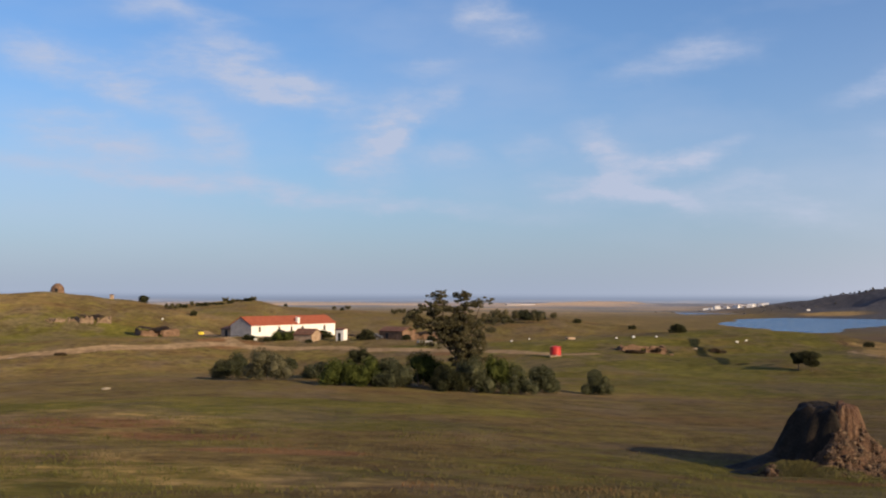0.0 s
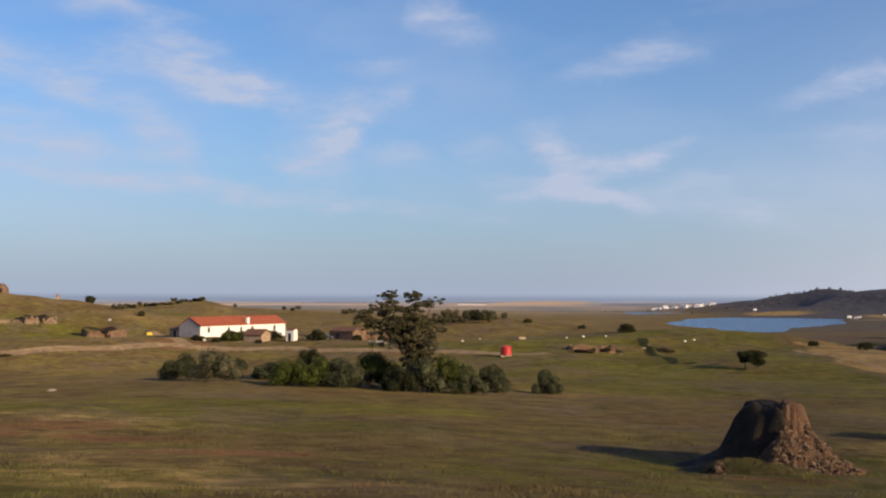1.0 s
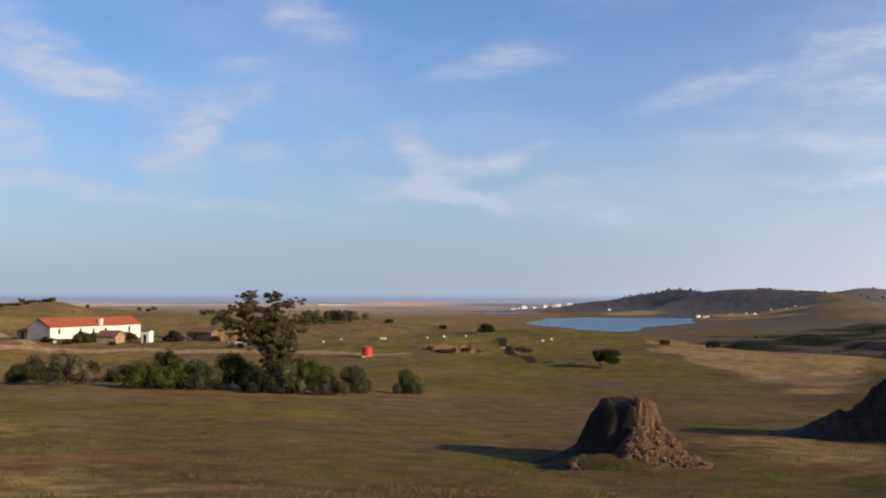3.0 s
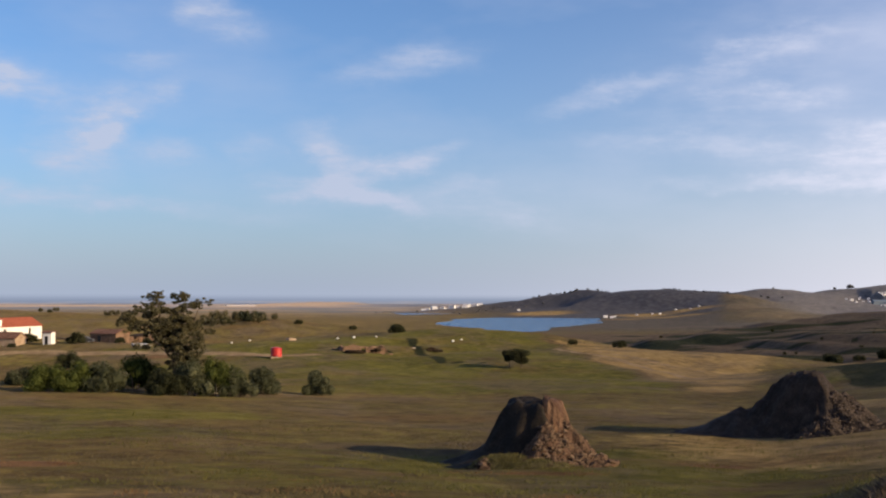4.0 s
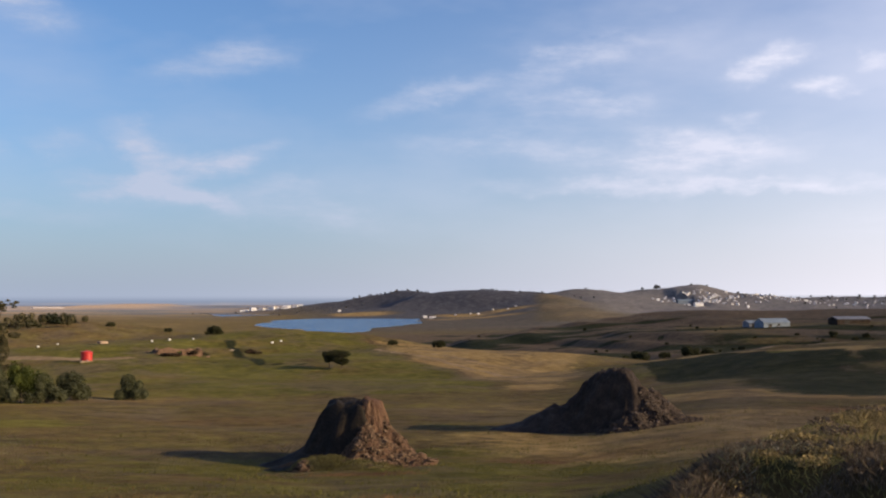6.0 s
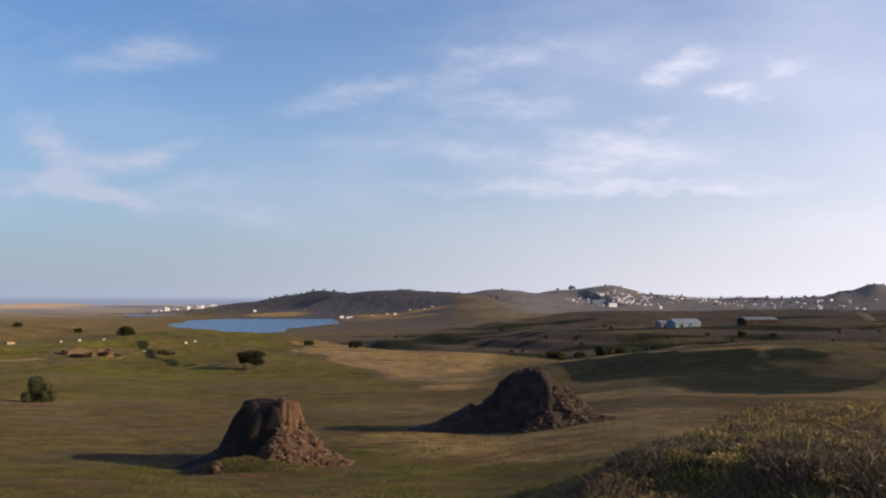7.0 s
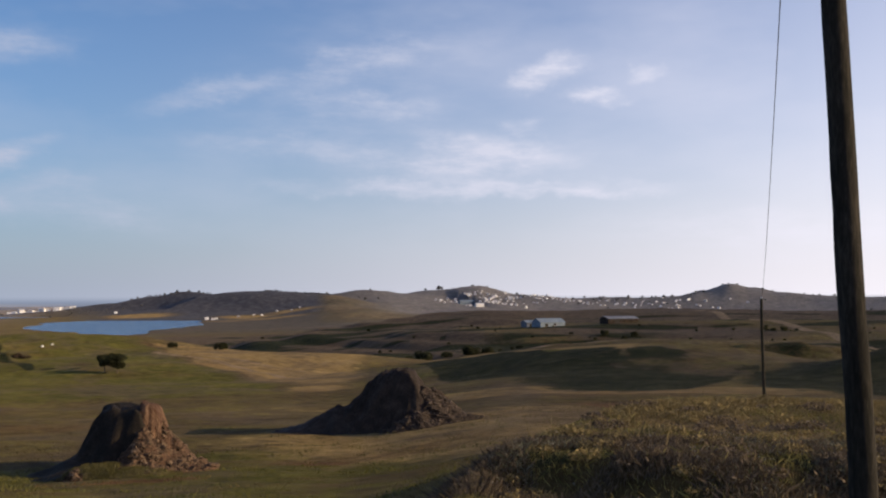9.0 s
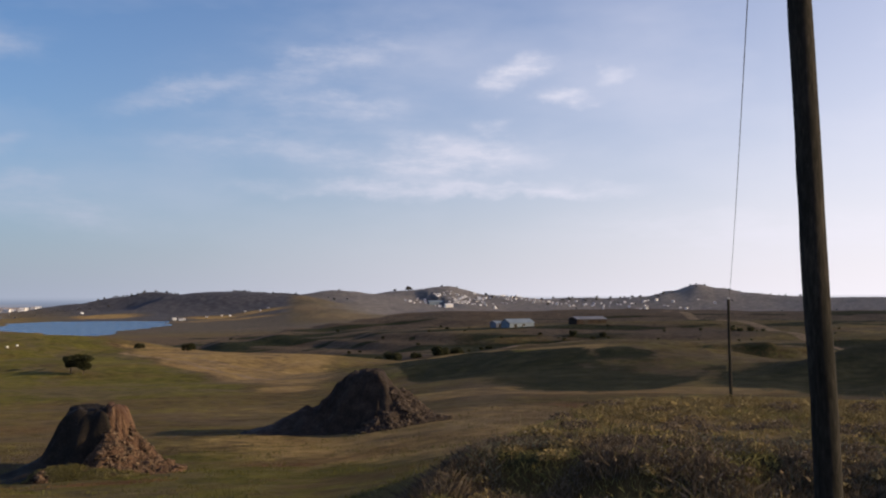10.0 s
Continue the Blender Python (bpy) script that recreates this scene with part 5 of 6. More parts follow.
for b in (2.6, 2.9, 3.1, 3.4, 3.6, 3.9, 4.1, 4.3, 4.6, 4.8, 5.1, 5.5, 5.8):
    far_tree(b + rng.uniform(-0.2, 0.2), d=rng.uniform(395, 435), size=rng.uniform(0.5, 0.95), kind=rng.choice((2, 4, 4)))
for b, e in ((1.9, -1.35), (2.2, -1.4), (2.5, -1.38), (2.8, -1.4), (3.2, -1.42), (3.6, -1.38)):
    far_tree(b, e, size=rng.uniform(0.35, 0.55), kind=4)
for b, e, s in ((-8.3, -2.05, 0.5), (-8.0, -2.15, 0.4), (-6.2, -2.1, 0.45), (-5.8, -2.1, 0.42), (-9.0, -2.35, 0.3), (-4.2, -2.2, 0.4), (-1.9, -2.25, 0.4), (-0.6, -2.3, 0.5), (-6.9, -2.4, 0.3), (6.9, -1.35, 0.5), (9.7, -1.62, 0.5), (11.9, -1.78, 0.6), (12.1, -1.78, 0.45), (21.0, -2.36, 0.35), (23.4, -2.50, 0.5),
                (43.0, -1.9, 0.6), (44.5, -1.95, 0.5), (50.9, -1.6, 0.45), (51.3, -1.62, 0.4), (51.8, -1.6, 0.5)):
    far_tree(b, e, size=s, kind=rng.randrange(2))
for b, d, size in ((29.3, 288, 0.35), (31.0, 300, 0.5), (31.4, 296, 0.6), (31.8, 302, 0.6), (32.25, 300, 0.66), (32.6, 306, 0.55), (33.0, 310, 0.6), (33.7, 305, 1.0), (34.9, 312, 0.55), (36.05, 316, 0.85), (36.35, 318, 0.62), (37.05, 320, 0.65)):
    far_tree(b, d=d, size=size, kind=rng.randrange(2), label="dark rounded tree in the valley")
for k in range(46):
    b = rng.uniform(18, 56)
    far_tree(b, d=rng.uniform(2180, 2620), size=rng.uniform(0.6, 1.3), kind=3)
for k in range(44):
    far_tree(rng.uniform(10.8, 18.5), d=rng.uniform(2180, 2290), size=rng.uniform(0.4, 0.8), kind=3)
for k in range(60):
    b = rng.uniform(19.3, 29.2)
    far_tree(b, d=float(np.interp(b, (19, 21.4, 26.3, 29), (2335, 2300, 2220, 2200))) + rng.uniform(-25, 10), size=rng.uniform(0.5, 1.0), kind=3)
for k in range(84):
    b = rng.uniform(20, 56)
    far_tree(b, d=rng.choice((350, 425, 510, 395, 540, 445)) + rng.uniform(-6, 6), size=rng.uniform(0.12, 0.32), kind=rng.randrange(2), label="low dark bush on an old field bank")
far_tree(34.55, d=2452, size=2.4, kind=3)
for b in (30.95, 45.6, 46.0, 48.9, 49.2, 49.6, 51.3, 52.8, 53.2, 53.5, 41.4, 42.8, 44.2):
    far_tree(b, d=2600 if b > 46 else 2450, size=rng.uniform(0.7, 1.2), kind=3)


# ---- buildings ----
def gable_house(name, place, turn, long, deep, eave, rise, label, wall=LIMEWASH, roof=ROOF_TILE, windows=(), door=None, chimney=None, group="", category="house", gable=None):
    """A house with its front along +x from its origin, the inside towards +y. windows: (x, z, width, height)."""
    ob = thing(name, place, label, category, turn, group)
    bm = bmesh.new()
    prof = [(0, -0.8), (0, eave), (deep / 2, eave + rise), (deep, eave), (deep, -0.8)]
    ends = [[bm.verts.new((x, y, z)) for y, z in prof] for x in (0, long)]
    bm.faces.new(ends[0])
    bm.faces.new(list(reversed(ends[1])))
    for i in range(5):
        a, c = i, (i + 1) % 5
        bm.faces.new((ends[0][c], ends[0][a], ends[1][a], ends[1][c]))
    bmesh.ops.recalc_face_normals(bm, faces=bm.faces)
    part("wall", bm, wall, ob)
    # panel over the gable end, coloured for the shade there
    if gable:
        bm = bmesh.new()
        bm.faces.new([bm.verts.new((-0.03, y, z)) for y, z in prof])
        bmesh.ops.solidify(bm, geom=list(bm.faces), thickness=0.02)
        part("gable_wall", bm, gable, ob, "grey gable wall with its shade put into the colour")
    o, th = 0.25, 0.14
    k = rise / (deep / 2)
    for y0, y1, z0, z1 in ((-o, deep / 2, eave - o * k, eave + rise), (deep + o, deep / 2, eave - o * k, eave + rise)):
        bm = bmesh.new()
        q = [bm.verts.new(v) for v in ((-o, y0, z0 + 0.02), (long + o, y0, z0 + 0.02), (long + o, y1, z1 + 0.02), (-o, y1, z1 + 0.02))]
        t = [bm.verts.new(v.co + Vector((0, 0, th))) for v in q]
        bm.faces.new(q)
        bm.faces.new(t)
        for i in range(4):
            bm.faces.new((q[i], q[(i + 1) % 4], t[(i + 1) % 4], t[i]))
        bmesh.ops.recalc_face_normals(bm, faces=bm.faces)
        part("roof", bm, roof, ob)
    for x, z, w, h in windows:
        wn = part("window", boxed((x, -0.03, z), (x + w, 0.02, z + h)), DARK_OPENING, ob)
        part("frame", boxed((x - 0.06, -0.05, z - 0.06), (x + w + 0.06, -0.02, z)), OLD_RENDER, wn)
    if door:
        x, w, h = door
        part("door", boxed((x, -0.04, -0.1), (x + w, 0.02, h)), DARK_OPENING, ob)
    if chimney:
        x, y, w, h = chimney
        ch = part("chimney", boxed((x, y, eave), (x + w, y + w * 0.7, eave + h), 0.03), LIMEWASH, ob)
        part("cap", boxed((x - 0.08, y - 0.08, eave + h), (x + w + 0.08, y + w * 0.7 + 0.08, eave + h + 0.12)), LIMEWASH, ch)
    return ob


def facing(b0, d0, b1, d1):
    """A place, and the turn and length of a line from it to another."""
    a, z = bearing(b0, d0), bearing(b1, d1)
    v = z - a
    return Vector((a.x, a.y, float(land(a.x, a.y)))), math.degrees(math.atan2(v.y, v.x)), v.length


p, turn, long = facing(-9.8, 280, -5.55, 312)
gable_house("farmhouse", p, turn, long, 6.4, 2.75, 2.0, "long low whitewashed farmhouse with a red tiled roof", windows=((3.0, 1.0, 0.9, 1.3), (11.5, 1.1, 0.9, 1.1), (17.0, 1.0, 0.8, 1.1), (long - 6.0, 0.9, 1.0, 1.3)), door=(22.0, 1.1, 2.1), chimney=(long * 0.52, -0.1, 1.0, 1.6), gable=SHADED_RENDER)
p, turn, long = facing(-7.65, 266, -6.75, 263)
gable_house("outbuilding", p, turn, long, 4.0, 1.5, 1.2, "low mud-coloured outbuilding with an old tiled roof", OLD_RENDER, OLD_TILE, category="shed")
p, turn, long = facing(-5.5, 262, -5.12, 261)
gable_house("white_shed", p, turn, long, 1.8, 2.7, 0.3, "small whitewashed shed with a dark doorway", LIMEWASH, OLD_TILE, door=(0.5, 0.75, 1.9), category="shed")
p, turn, long = facing(-11.3, 292, -10.6, 288)
gable_house("lean_to", p, turn, long, 4.0, 1.9, 0.6, "dark lean-to shed against the farmhouse gable", OLD_RENDER, OLD_TILE, door=(1.4, 1.0, 1.7), category="shed")
p, turn, long = facing(-3.3, 275, -2.1, 270)
gable_house("old_barn", p, turn, long, 5.0, 2.1, 0.9, "low reddish-brown barn with a sagging roof", RUBBLE_WALL, OLD_TILE, windows=((2.2, 0.2, 0.9, 1.4),), category="barn")


def ruin(place, turn, long, deep, high, label, seed=0, mat=None):
    """Broken walls round a roofless room, with fallen stones."""
    rng = random.Random(seed)
    ob = thing("ruin", place, label, "ruin", turn, "ruined farm buildings")

    def broken(x0, y0, x1, y1):
        n = 14
        bm = bmesh.new()
        dx, dy = x1 - x0, y1 - y0
        ln = math.hypot(dx, dy)
        ox, oy = -dy / ln * 0.25, dx / ln * 0.25
        cols = []
        for k in range(n + 1):
            t = k / n
            h = high * (0.62 + 0.75 * float(value_noise(np.array(t * 4.3 + seed * 3.1), np.array(x0 + y1), 7))) * rng.uniform(0.92, 1.06)
            x, y = x0 + dx * t, y0 + dy * t
            cols.append([bm.verts.new(v) for v in ((x - ox, y - oy, -0.8), (x - ox, y - oy, h), (x + ox, y + oy, h * 0.97), (x + ox, y + oy, -0.8))])
        for a, c in zip(cols, cols[1:]):
            for i in range(4):
                bm.faces.new((a[i], a[(i + 1) % 4], c[(i + 1) % 4], c[i]))
        bm.faces.new(cols[0])
        bm.faces.new(cols[-1])
        bmesh.ops.recalc_face_normals(bm, faces=bm.faces)
        part("wall", bm, mat or RUBBLE_WALL, ob)
    broken(0, 0, long * 0.42, 0)
    broken(long * 0.55, 0, long, 0)
    broken(0, 0, 0, deep)
    broken(long, 0, long, deep)
    broken(0, deep, long, deep)
    if seed in (1, 3, 4, 6):
        # what is left of the roof, sagging between the walls
        for x0, x1, z0, z1 in ((-0.4, long * 0.46, 0.95, 0.60), (long * 0.40, long * 0.80, 0.55, 0.85)):
            bm = bmesh.new()
            q = [bm.verts.new(v) for v in ((x0, -0.5, high * z0), (x1, -0.4, high * z1), (x1 - 0.2, deep * 0.9, high * (z1 + 0.35)), (x0 + 0.3, deep, high * (z0 + 0.3)))]
            f = bm.faces.new(q)
            bmesh.ops.solidify(bm, geom=[f], thickness=0.14)
            bmesh.ops.recalc_face_normals(bm, faces=bm.faces)
            part("fallen_roof", bm, FALLEN_TILE, ob, "dark sagging remains of the tiled roof")
    meshes = stone_meshes(mat or RUBBLE_WALL, 3, seed + 40)
    for k in range(26):
        s = rng.uniform(0.15, 0.45)
        x, y = rng.uniform(-1.5, long + 1), rng.uniform(-2.0, deep)
        w = ob.matrix_basis @ Vector((x, y, 0))
        st = part("stone", meshes[k % 3], None, ob)
        st.matrix_basis = Matrix.Translation((x, y, float(land(w.x, w.y)) - place.z + s * 0.2)) @ Matrix.Diagonal((s, s, s, 1))
    return ob


def ruin_at(b0, e0, b1, e1, deep, high, label, seed):
    a, z = meet(b0, e0), meet(b1, e1)
    d = (a.xy.length + z.xy.length) / 2
    p0, t, ln = facing(b0, d, b1, d * 1.01)
    ruin(p0, t, ln, deep, high, label, seed, RUIN_PALE if seed < 3 else None)


ruin_at(-18.1, -1.42, -16.7, -1.45, 4.0, 2.0, "roofless ruined stone hut on the hillside", 1)
ruin_at(-19.3, -1.35, -18.2, -1.42, 3.0, 1.1, "low broken stone walls on the hillside", 2)
ruin_at(-15.2, -1.95, -13.4, -2.05, 5.0, 2.1, "ruined stone building with broken walls", 3)
ruin_at(-2.0, -2.2, -0.2, -2.2, 5.0, 1.9, "ruined reddish wall behind the gum tree", 4)
ruin_at(-4.9, -2.15, -3.5, -2.12, 4.0, 1.9, "ruined reddish farm wall beside the shed", 6)
ruin_at(9.2, -2.85, 11.3, -2.8, 3.5, 1.15, "low brown ruined sheepfold wall in green grass", 5)


def round_kiln(place):
    ob = thing("brick_kiln", place, "round domed brick kiln on top of the hill", "kiln")
    n = 20
    bm = tube([(0, 0, -0.5), (0, 0, 0.6), (0, 0, 1.3), (0, 0, 1.9), (0, 0, 2.4), (0, 0, 2.65)], [2.0, 1.98, 1.8, 1.45, 0.9, 0.45], n, 0.05, 8)
    part("dome", bm, RUBBLE_WALL, ob)
    # solid dark block stands in for the shade inside the mouth
    part("opening", boxed((-0.15, -2.03, 0.0), (0.75, -1.80, 1.15), 0.03), DARK_OPENING, ob)


round_kiln(ground_at(-19.2, 349))
ob = thing("hut", ground_at(-16.65, 352), "small dark hut on the crest of the hill", "hut")
part("wall", boxed((-0.5, -0.5, -0.4), (0.5, 0.5, 1.3), 0.05), OLD_RENDER, ob)
part("roof", boxed((-0.62, -0.62, 1.3), (0.62, 0.62, 1.42), 0.03), OLD_TILE, ob)


def tank(place, w, h, mat, label, name="water_tank", stand=0.35, group=""):
    """A rounded tank on a low stand."""
    ob = thing(name, place, label, "tank", 20, group)
    part("body", boxed((-w / 2, -w * 0.4, stand), (w / 2, w * 0.4, stand + h), min(w, h) * 0.12), mat, ob)
    part("lid", tube([(0, 0, stand + h), (0, 0, stand + h + 0.08)], [w * 0.16, w * 0.15], 12), mat, ob)
    if stand:
        for x in (-w * 0.4, w * 0.34):
            part("foot", boxed((x, -w * 0.35, -0.25), (x + 0.12, w * 0.35, stand)), STEEL, ob)
    return ob


ob = thing("red_tank", meet(5.8, -3.02), "bright red upright metal tank on bare ground", "tank")
part("body", tube([(0, 0, 0.12), (0, 0, 0.2), (0, 0, 1.5), (0, 0, 1.62), (0, 0, 1.72)], [0.86, 0.95, 0.95, 0.85, 0.35], 24), RED_PAINT, ob)
part("lid", tube([(0, 0, 1.72), (0, 0, 1.8)], [0.25, 0.22], 12), RED_PAINT, ob)
part("plinth", boxed((-1.0, -1.0, -0.4), (1.0, 1.0, 0.12), 0.03), OLD_RENDER, ob)
part("drain_pipe", tube([(0, -0.9, 0.3), (0, -1.15, 0.3), (0, -1.2, 0.05)], [0.05, 0.05, 0.05], 8), STEEL, ob)
for b, e, w in ((3.55, -2.30, 0.8), (4.45, -2.18, 0.8), (8.9, -2.1, 0.8), (9.75, -2.05, 1.0), (10.9, -2.0, 0.7), (14.85, -2.26, 0.95), (15.3, -2.15, 0.8), (-9.6, -2.25, 1.3), (-14.2, -1.25, 1.2)):
    tank(meet(b, e), w * 0.55, w * 0.38, WHITE_PLASTIC, "small white plastic water tank standing in the pasture", stand=0.0, group="white tanks in the pasture")
tank(meet(6.55, -2.15), 1.7, 0.45, OLD_RENDER, "pale stone drinking trough in the pasture", "trough", 0.0)
tank(meet(-12.3, -1.95), 1.4, 0.7, YELLOW_PAINT, "small yellow metal bin beside the track", "yellow_bin", 0.0)


def boulder(b, e, size, seed):
    p = meet(b, e)
    ob = thing("boulder", p, "pale weathered boulder lying in the grass", "rock", seed * 40, "boulders in the pasture")
    st = part("rock", stone_meshes(PALE_ROCK, 1, seed)[0], None, ob)
    st.matrix_basis = Matrix.Translation((0, 0, size * 0.1)) @ Matrix.Diagonal((size * 1.4, size, size * 0.6, 1))


PALE_ROCK = speckled("pale_rock", (0.176, 0.144, 0.104), (0.272, 0.232, 0.176), (0.368, 0.328, 0.264), 2.0, 0.95, 0.03)
for k, (b, e, size) in enumerate(((-16.85, -4.6, 0.42), (-21.3, -3.05, 0.45), (-17.4, -2.75, 0.35), (-9.6, -2.7, 0.4), (12.8, -2.6, 0.35))):
    boulder(b, e, size, k + 1)


def cart(place, turn):
    """A parked trailer with two wheels."""
    ob = thing("trailer", place, "small grey farm trailer parked on bare ground", "trailer", turn)
    part("bed", boxed((-1.5, -0.8, 0.6), (1.5, 0.8, 1.15), 0.05), STEEL, ob)
    part("drawbar", boxed((1.5, -0.05, 0.6), (2.6, 0.05, 0.7)), STEEL, ob)
    for y in (-0.95, 0.8):
        w = part("wheel", tube([(-0.3, y, 0.42), (-0.3, y + 0.15, 0.42)], [0.42, 0.42], 16), DARK_OPENING, ob)
        part("rim", tube([(-0.3, y - 0.02, 0.42), (-0.3, y + 0.17, 0.42)], [0.22, 0.22], 12), WHITE_PLASTIC, w)


cart(meet(-0.95, -2.55), 15)


def parked_car(place, turn):
    ob = thing("car", place, "dark parked car beside the old barn", "car", turn)
    bm = bmesh.new()
    prof = [(-2.0, 0.35), (-2.0, 0.85), (-1.2, 0.95), (-0.6, 1.42), (0.9, 1.45), (1.6, 0.95), (2.0, 0.85), (2.0, 0.35)]
    ends = [[bm.verts.new((x, y, z)) for x, z in prof] for y in (-0.8, 0.8)]
    bm.faces.new(ends[0])
    bm.faces.new(ends[1])
    for i in range(len(prof)):
        k = (i + 1) % len(prof)
        bm.faces.new((ends[0][i], ends[0][k], ends[1][k], ends[1][i]))
    bmesh.ops.recalc_face_normals(bm, faces=bm.faces)
    part("body", bm, CABLE, ob)
    part("windscreen", boxed((-0.5, -0.82, 1.0), (1.2, 0.82, 1.35), 0.02), STEEL, ob)
    for x in (-1.25, 1.25):
        for y in (-0.84, 0.66):
            w = part("wheel", tube([(x, y, 0.32), (x, y + 0.18, 0.32)], [0.32, 0.32], 14), DARK_OPENING, ob)
            part("rim", tube([(x, y - 0.02, 0.32), (x, y + 0.2, 0.32)], [0.17, 0.17], 10), WHITE_PLASTIC, w)


parked_car(meet(-3.55, -2.2), 160)

# white farm and barn across the valley
p, turn, long = facing(39.75, 446, 41.0, 452)
gable_house("farm_shed", p, turn, long, 7.0, 1.9, 1.5, "pale blue-white gabled farm shed on the far slope", BLUE_SHEET, BLUE_SHEET, category="shed", windows=((2.0, 0.2, 1.6, 1.2), (6.0, 0.6, 1.2, 0.9)))
p, turn, long = facing(39.05, 455, 39.85, 458)
gable_house("farm_shed", p, turn, long, 6.0, 1.8, 0.9, "low blue-grey shed behind the gabled farm shed", DIM_SHEET, BLUE_SHEET, category="shed", door=(1.2, 1.6, 1.5))
p, turn, long = facing(43.2, 455, 44.7, 462)
gable_house("dark_barn", p, turn, long, 7.0, 2.0, 0.9, "long dark barn with a grey-blue sheet roof", DARK_BOARD, DIM_SHEET, category="barn", door=(3.0, 2.2, 1.7))

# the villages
VILLAGE = [gable_house("village_house", ground_at(-70 - 3 * k, 160 + 20 * k), 20, 9.0 + 2 * k, 7.0, 4.5 + k, 1.8, "small white village house with a tiled roof paled for haze", FAR_WASH, (PALE_TILE, PALE_TILE, FAR_WASH)[k], windows=((2.0, 1.5, 1.2, 1.4), (5.0, 1.5, 1.2, 1.4)), group="village houses") for k in range(3)]


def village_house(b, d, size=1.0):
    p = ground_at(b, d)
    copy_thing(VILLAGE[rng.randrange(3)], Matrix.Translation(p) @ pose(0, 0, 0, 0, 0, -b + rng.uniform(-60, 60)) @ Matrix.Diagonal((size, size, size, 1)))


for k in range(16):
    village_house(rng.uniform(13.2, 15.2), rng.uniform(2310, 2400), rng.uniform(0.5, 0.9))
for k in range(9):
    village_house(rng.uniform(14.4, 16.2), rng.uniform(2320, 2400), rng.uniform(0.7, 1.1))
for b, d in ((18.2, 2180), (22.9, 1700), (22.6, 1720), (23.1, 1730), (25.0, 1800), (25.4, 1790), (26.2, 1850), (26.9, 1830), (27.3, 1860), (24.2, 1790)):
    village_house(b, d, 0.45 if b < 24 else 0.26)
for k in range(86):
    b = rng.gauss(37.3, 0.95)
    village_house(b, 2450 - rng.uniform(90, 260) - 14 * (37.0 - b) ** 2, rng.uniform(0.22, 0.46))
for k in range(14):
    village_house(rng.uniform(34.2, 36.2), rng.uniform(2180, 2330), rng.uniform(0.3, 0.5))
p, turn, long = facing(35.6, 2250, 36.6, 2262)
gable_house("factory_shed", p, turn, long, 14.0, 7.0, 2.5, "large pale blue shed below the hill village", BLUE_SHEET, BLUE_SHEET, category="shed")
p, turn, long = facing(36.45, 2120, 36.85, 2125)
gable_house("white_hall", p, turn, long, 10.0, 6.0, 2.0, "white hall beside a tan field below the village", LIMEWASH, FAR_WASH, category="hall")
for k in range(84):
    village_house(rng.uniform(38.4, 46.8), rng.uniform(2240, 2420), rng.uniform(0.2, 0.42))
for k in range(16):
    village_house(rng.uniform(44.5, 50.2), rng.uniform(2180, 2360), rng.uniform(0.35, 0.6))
for k in range(22):
    far_tree(rng.uniform(38.5, 48.0), d=rng.uniform(2380, 2480), size=rng.uniform(0.6, 1.2), kind=3)
p, turn, long = facing(3.3, 3380, 4.75, 3420)
gable_house("greenhouse", p, turn, long, 14.0, 2.6, 1.2, "long pale greenhouse far out on the plain", PALE_TILE, PALE_TILE, category="greenhouse")


# ---- grass: what nobody could count ----
def grass(name, label, b0, b1, r0, r1, count, tall, width, mat, seed, tilt=0.35, gather=1.0, only=None):
    rng = np.random.default_rng(seed)
    b = np.radians(rng.uniform(b0, b1, count))
    r = np.sqrt(rng.uniform(r0 ** 2, r1 ** 2, count))
    x, y = r * np.sin(b), r * np.cos(b)
    dens = fbm(x, y, 1.6, 3, seed) + 0.5 * fbm(x, y, 6.0, 2, seed + 5)
    keep = rng.random(count) < np.clip(0.55 + gather * dens * 1.6, 0.05, 1)
    if only is not None:
        keep &= only(x, y)
    x, y, dens = x[keep], y[keep], dens[keep]
    n = len(x)
    z = land(x, y)
    h = tall * (0.45 + 0.75 * rng.random(n)) * (1 + 1.3 * np.clip(dens, -0.5, 0.7))
    a = rng.uniform(0, 2 * np.pi, n)
    lx, ly = rng.normal(size=n) * tilt * h, rng.normal(size=n) * tilt * h
    w = width * (0.6 + 0.8 * rng.random(n))
    base = np.stack([x, y, z - 0.02], -1)
    side = np.stack([np.cos(a) * w, np.sin(a) * w, np.zeros(n)], -1)
    mid = base + np.stack([lx * 0.35, ly * 0.35, h * 0.6], -1)
    tip = base + np.stack([lx, ly, h], -1)
    co = np.stack([base - side, base + side, mid + side * 0.7, tip, mid - side * 0.7], 1).reshape(-1, 3)
    k = np.arange(n)[:, None] * 5
    faces = k + np.array([[0, 1, 2, 3, 4]])
    ob = new(name, raw_mesh(name, co, faces, mat))
    tagged(ob, label, "grass", kind="stuff")


STRAW = leaf_material("straw", (0.110, 0.086, 0.040), (0.260, 0.205, 0.098))
MEADOW = leaf_material("meadow_grass", (0.085, 0.082, 0.030), (0.250, 0.222, 0.085))
WEED = leaf_material("weeds", (0.052, 0.042, 0.032), (0.210, 0.164, 0.115))
SAGE = leaf_material("sage", (0.070, 0.074, 0.050), (0.210, 0.210, 0.150))
SLOPE_GREEN = leaf_material("slope_green", (0.062, 0.064, 0.020), (0.135, 0.130, 0.042))
RUSSET = leaf_material("russet", (0.095, 0.052, 0.026), (0.210, 0.122, 0.062))
TUSSOCK = leaf_material("tussock", (0.080, 0.066, 0.030), (0.160, 0.132, 0.062))


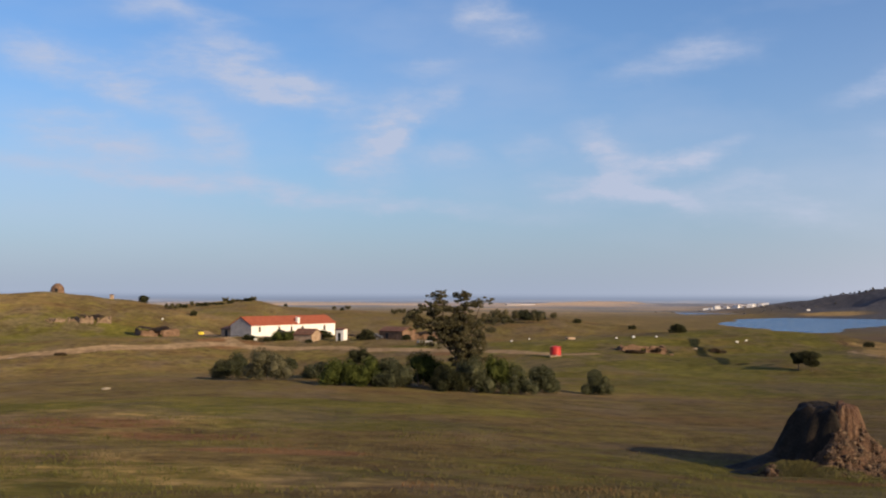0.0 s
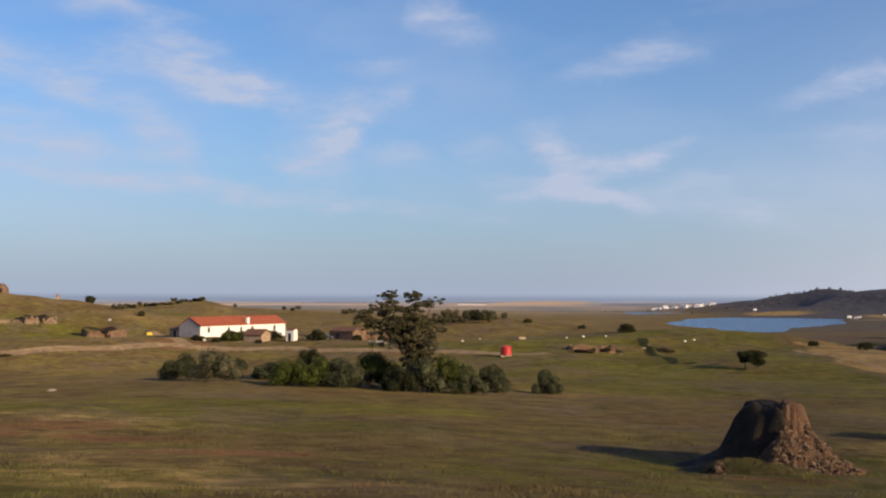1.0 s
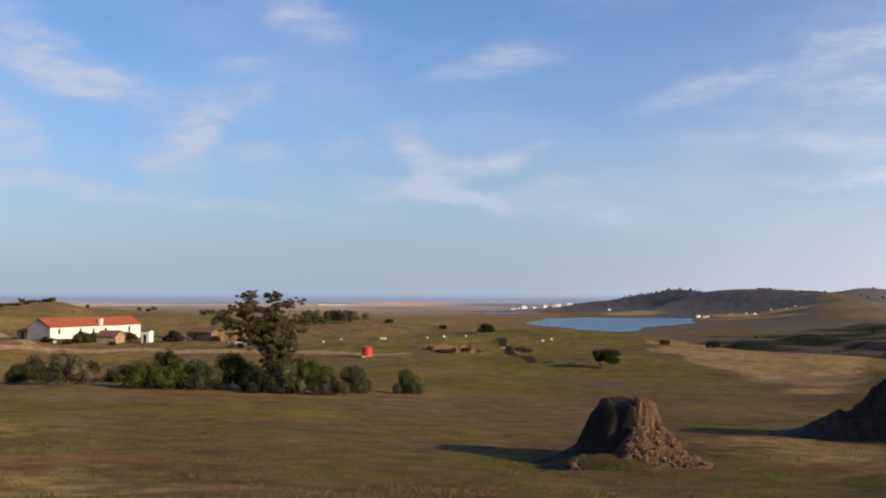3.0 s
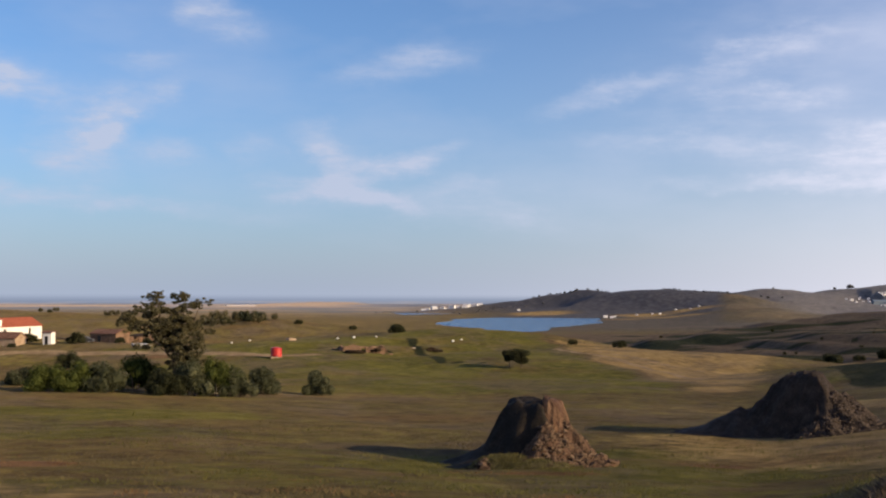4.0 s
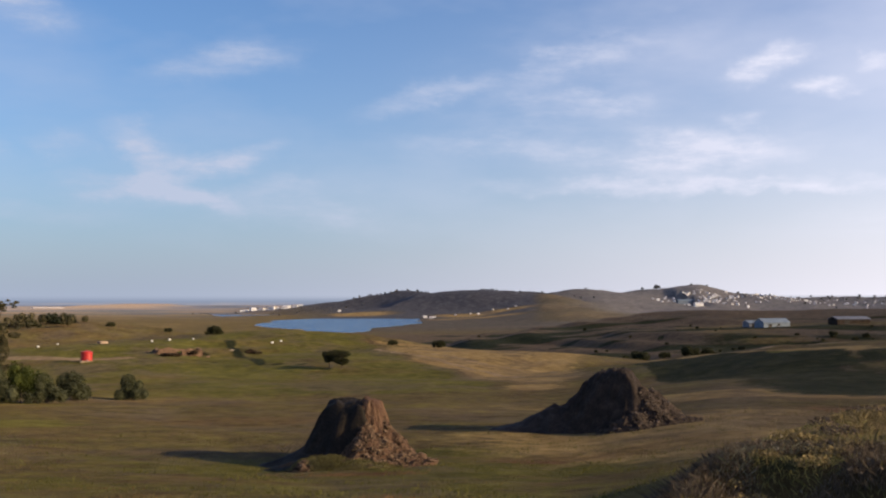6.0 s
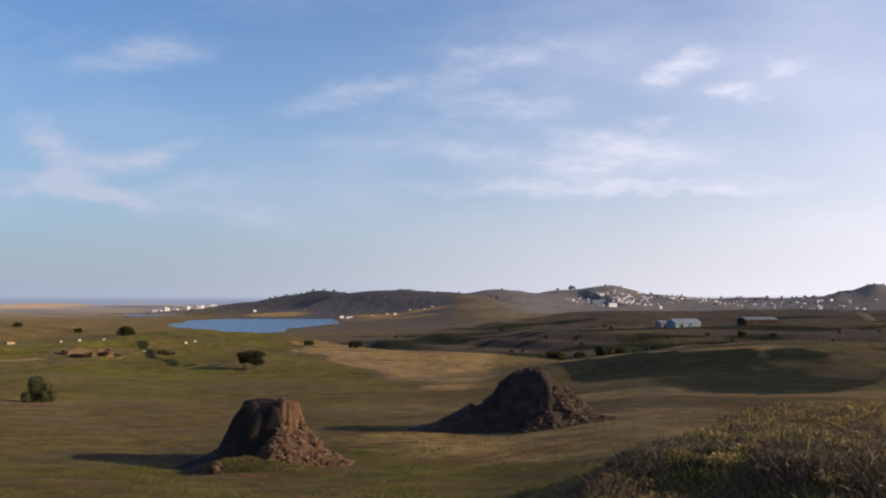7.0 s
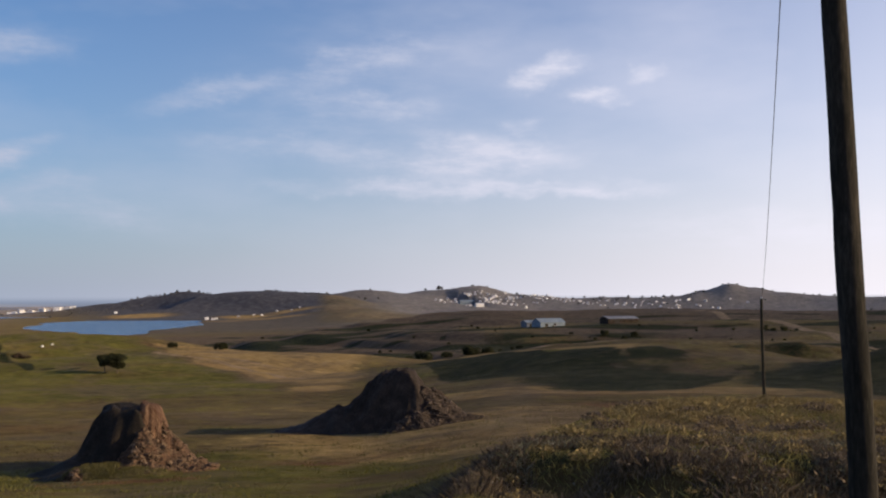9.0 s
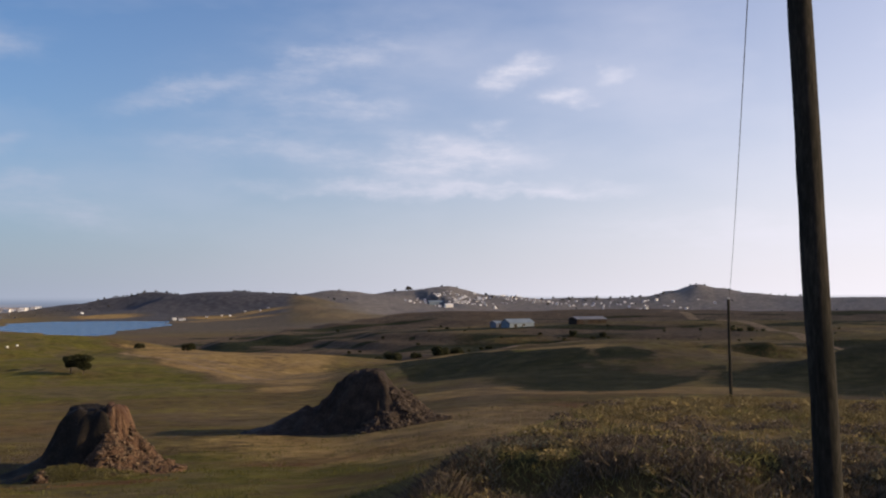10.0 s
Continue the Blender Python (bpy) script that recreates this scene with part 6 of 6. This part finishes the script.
def on_scarp(x, y):
    r = np.hypot(x, y) + 1.3 * fbm(x, y, 3.0, 3, 21)
    return (r > 10.6) & (r < 13.6) & (fbm(x, y, 1.5, 3, 66) > -0.28)


def off_scarp(x, y):
    return ~on_scarp(x, y) | (np.random.default_rng(4).random(len(x)) < 0.15)


def thinning(x, y):
    k = np.random.default_rng(9).random(len(x))
    return k > 0.92 * smooth(30, 72, np.hypot(x, y))


grass("bank_grass", "dry straw-coloured grass on the bank", 27, 66, 5.5, 22, 170000, 0.075, 0.0035, STRAW, 301, 0.7, 2.0, off_scarp)
grass("bank_meadow", "olive-green meadow grass on the bank", 27, 66, 5.5, 20, 90000, 0.065, 0.004, MEADOW, 302, 0.7, 1.4, off_scarp)
grass("bank_weeds", "dark low weeds on the small scarp of the bank", 33, 66, 8.4, 14.5, 110000, 0.07, 0.0045, WEED, 303, 0.6, 1.4, on_scarp)
grass("bank_sage", "grey-green low weeds on the small scarp of the bank", 33, 66, 8.4, 14.5, 50000, 0.055, 0.005, SAGE, 308, 0.7, 1.8, on_scarp)
grass("tall_stalks", "tall dry stalks standing over the bank", 36, 66, 8, 20, 700, 0.20, 0.003, STRAW, 304, 0.2)
def lush(x, y):
    green, gold, scrub, path, ploughed, far, hill, bare, hazed_heath = cover_of(x, y)
    return green + 0.9 * fbm(x, y, 9, 3, 201)


def slope_lush(x, y):
    return (lush(x, y) > 0.12) & thinning(x, y)


def slope_dry(x, y):
    return (lush(x, y) <= 0.22) & thinning(x, y) & (fbm(x, y, 7, 3, 203) < 0.22)


def slope_russet(x, y):
    bare = cover_of(x, y)[7] + 0.8 * fbm(x, y, 6, 3, 205)
    return (bare > 0.30) & thinning(x, y)


grass("slope_grass", "short dry straw-coloured grass on the slope", -24, 44, 24, 74, 150000, 0.10, 0.011, TUSSOCK, 305, 0.5, 1.6, slope_dry)
grass("slope_meadow", "short green grass on the slope", -24, 44, 24, 74, 120000, 0.11, 0.011, SLOPE_GREEN, 306, 0.5, 1.6, slope_lush)
grass("russet_sorrel", "reddish-brown sorrel in patches on the slope", -24, 44, 24, 74, 80000, 0.09, 0.011, RUSSET, 307, 0.5, 1.6, slope_russet)


def dry_weeds():
    """Small twiggy weeds in clumps along the bank."""
    rng = np.random.default_rng(77)
    b, r = np.radians(rng.uniform(35, 64, 260)), np.sqrt(rng.uniform(8.5 ** 2, 18 ** 2, 260))
    x, y = r * np.sin(b), r * np.cos(b)
    on = np.degrees(b) > np.interp(r, EDGE_R, EDGE_B) + 0.3
    x, y = x[on], y[on]
    z = land(x, y)
    s = rng.uniform(0.06, 0.12, len(x))
    clumps = [(float(p), float(q), float(h + k * 0.3), float(k * 2.4), float(k * 1.8), float(k * 0.7)) for p, q, h, k in zip(x, y, z, s)]
    for name, label, mat, seed in (("dry_weeds", "brown twiggy weeds in clumps on the bank", WEED, 1), ("straw_weeds", "pale dead weeds in clumps on the bank", STRAW, 2)):
        ob = new(name, crown_mesh(name, clumps[seed - 1::2], 24000, 0.022, mat, 90 + seed))
        tagged(ob, label, "weeds", kind="stuff")


dry_weeds()


def flower_heads():
    """Small whitish seed heads scattered over the scarp."""
    rng = np.random.default_rng(78)
    b, r = np.radians(rng.uniform(36, 64, 110)), np.sqrt(rng.uniform(9.5 ** 2, 13.5 ** 2, 110))
    x, y = r * np.sin(b), r * np.cos(b)
    z = land(x, y)
    heads = [(float(p), float(q), float(h) + float(u), 0.020, 0.020, 0.014) for p, q, h, u in zip(x, y, z, rng.uniform(0.03, 0.10, 110))]
    ob = new("flower_heads", crown_mesh("flower_heads", heads, 900, 0.009, SEED_HEAD, 95))
    tagged(ob, "small whitish seed heads on the weedy bank", "flowers", kind="stuff")


SEED_HEAD = leaf_material("seed_head", (0.15, 0.145, 0.115), (0.32, 0.30, 0.25))
flower_heads()

# the first of each repeated kind takes its own place among the others
for ob, b, d, size in ((KINDS[0], -1.35, 466, 0.55), (KINDS[1], 3.25, 408, 0.6), (KINDS[2], 4.45, 412, 0.55), (KINDS[3], 47.6, 2560, 1.2)):
    ob.matrix_basis = Matrix.Translation(ground_at(b, d)) @ Matrix.Diagonal((size, size, size, 1))
for ob, b, d in ((VILLAGE[0], 14.1, 2400), (VILLAGE[1], 37.9, 2400), (VILLAGE[2], 41.7, 2380)):
    ob.matrix_basis = Matrix.Translation(ground_at(b, d)) @ pose(0, 0, 0, 0, 0, -b + 20) @ Matrix.Diagonal((0.55, 0.55, 0.55, 1))
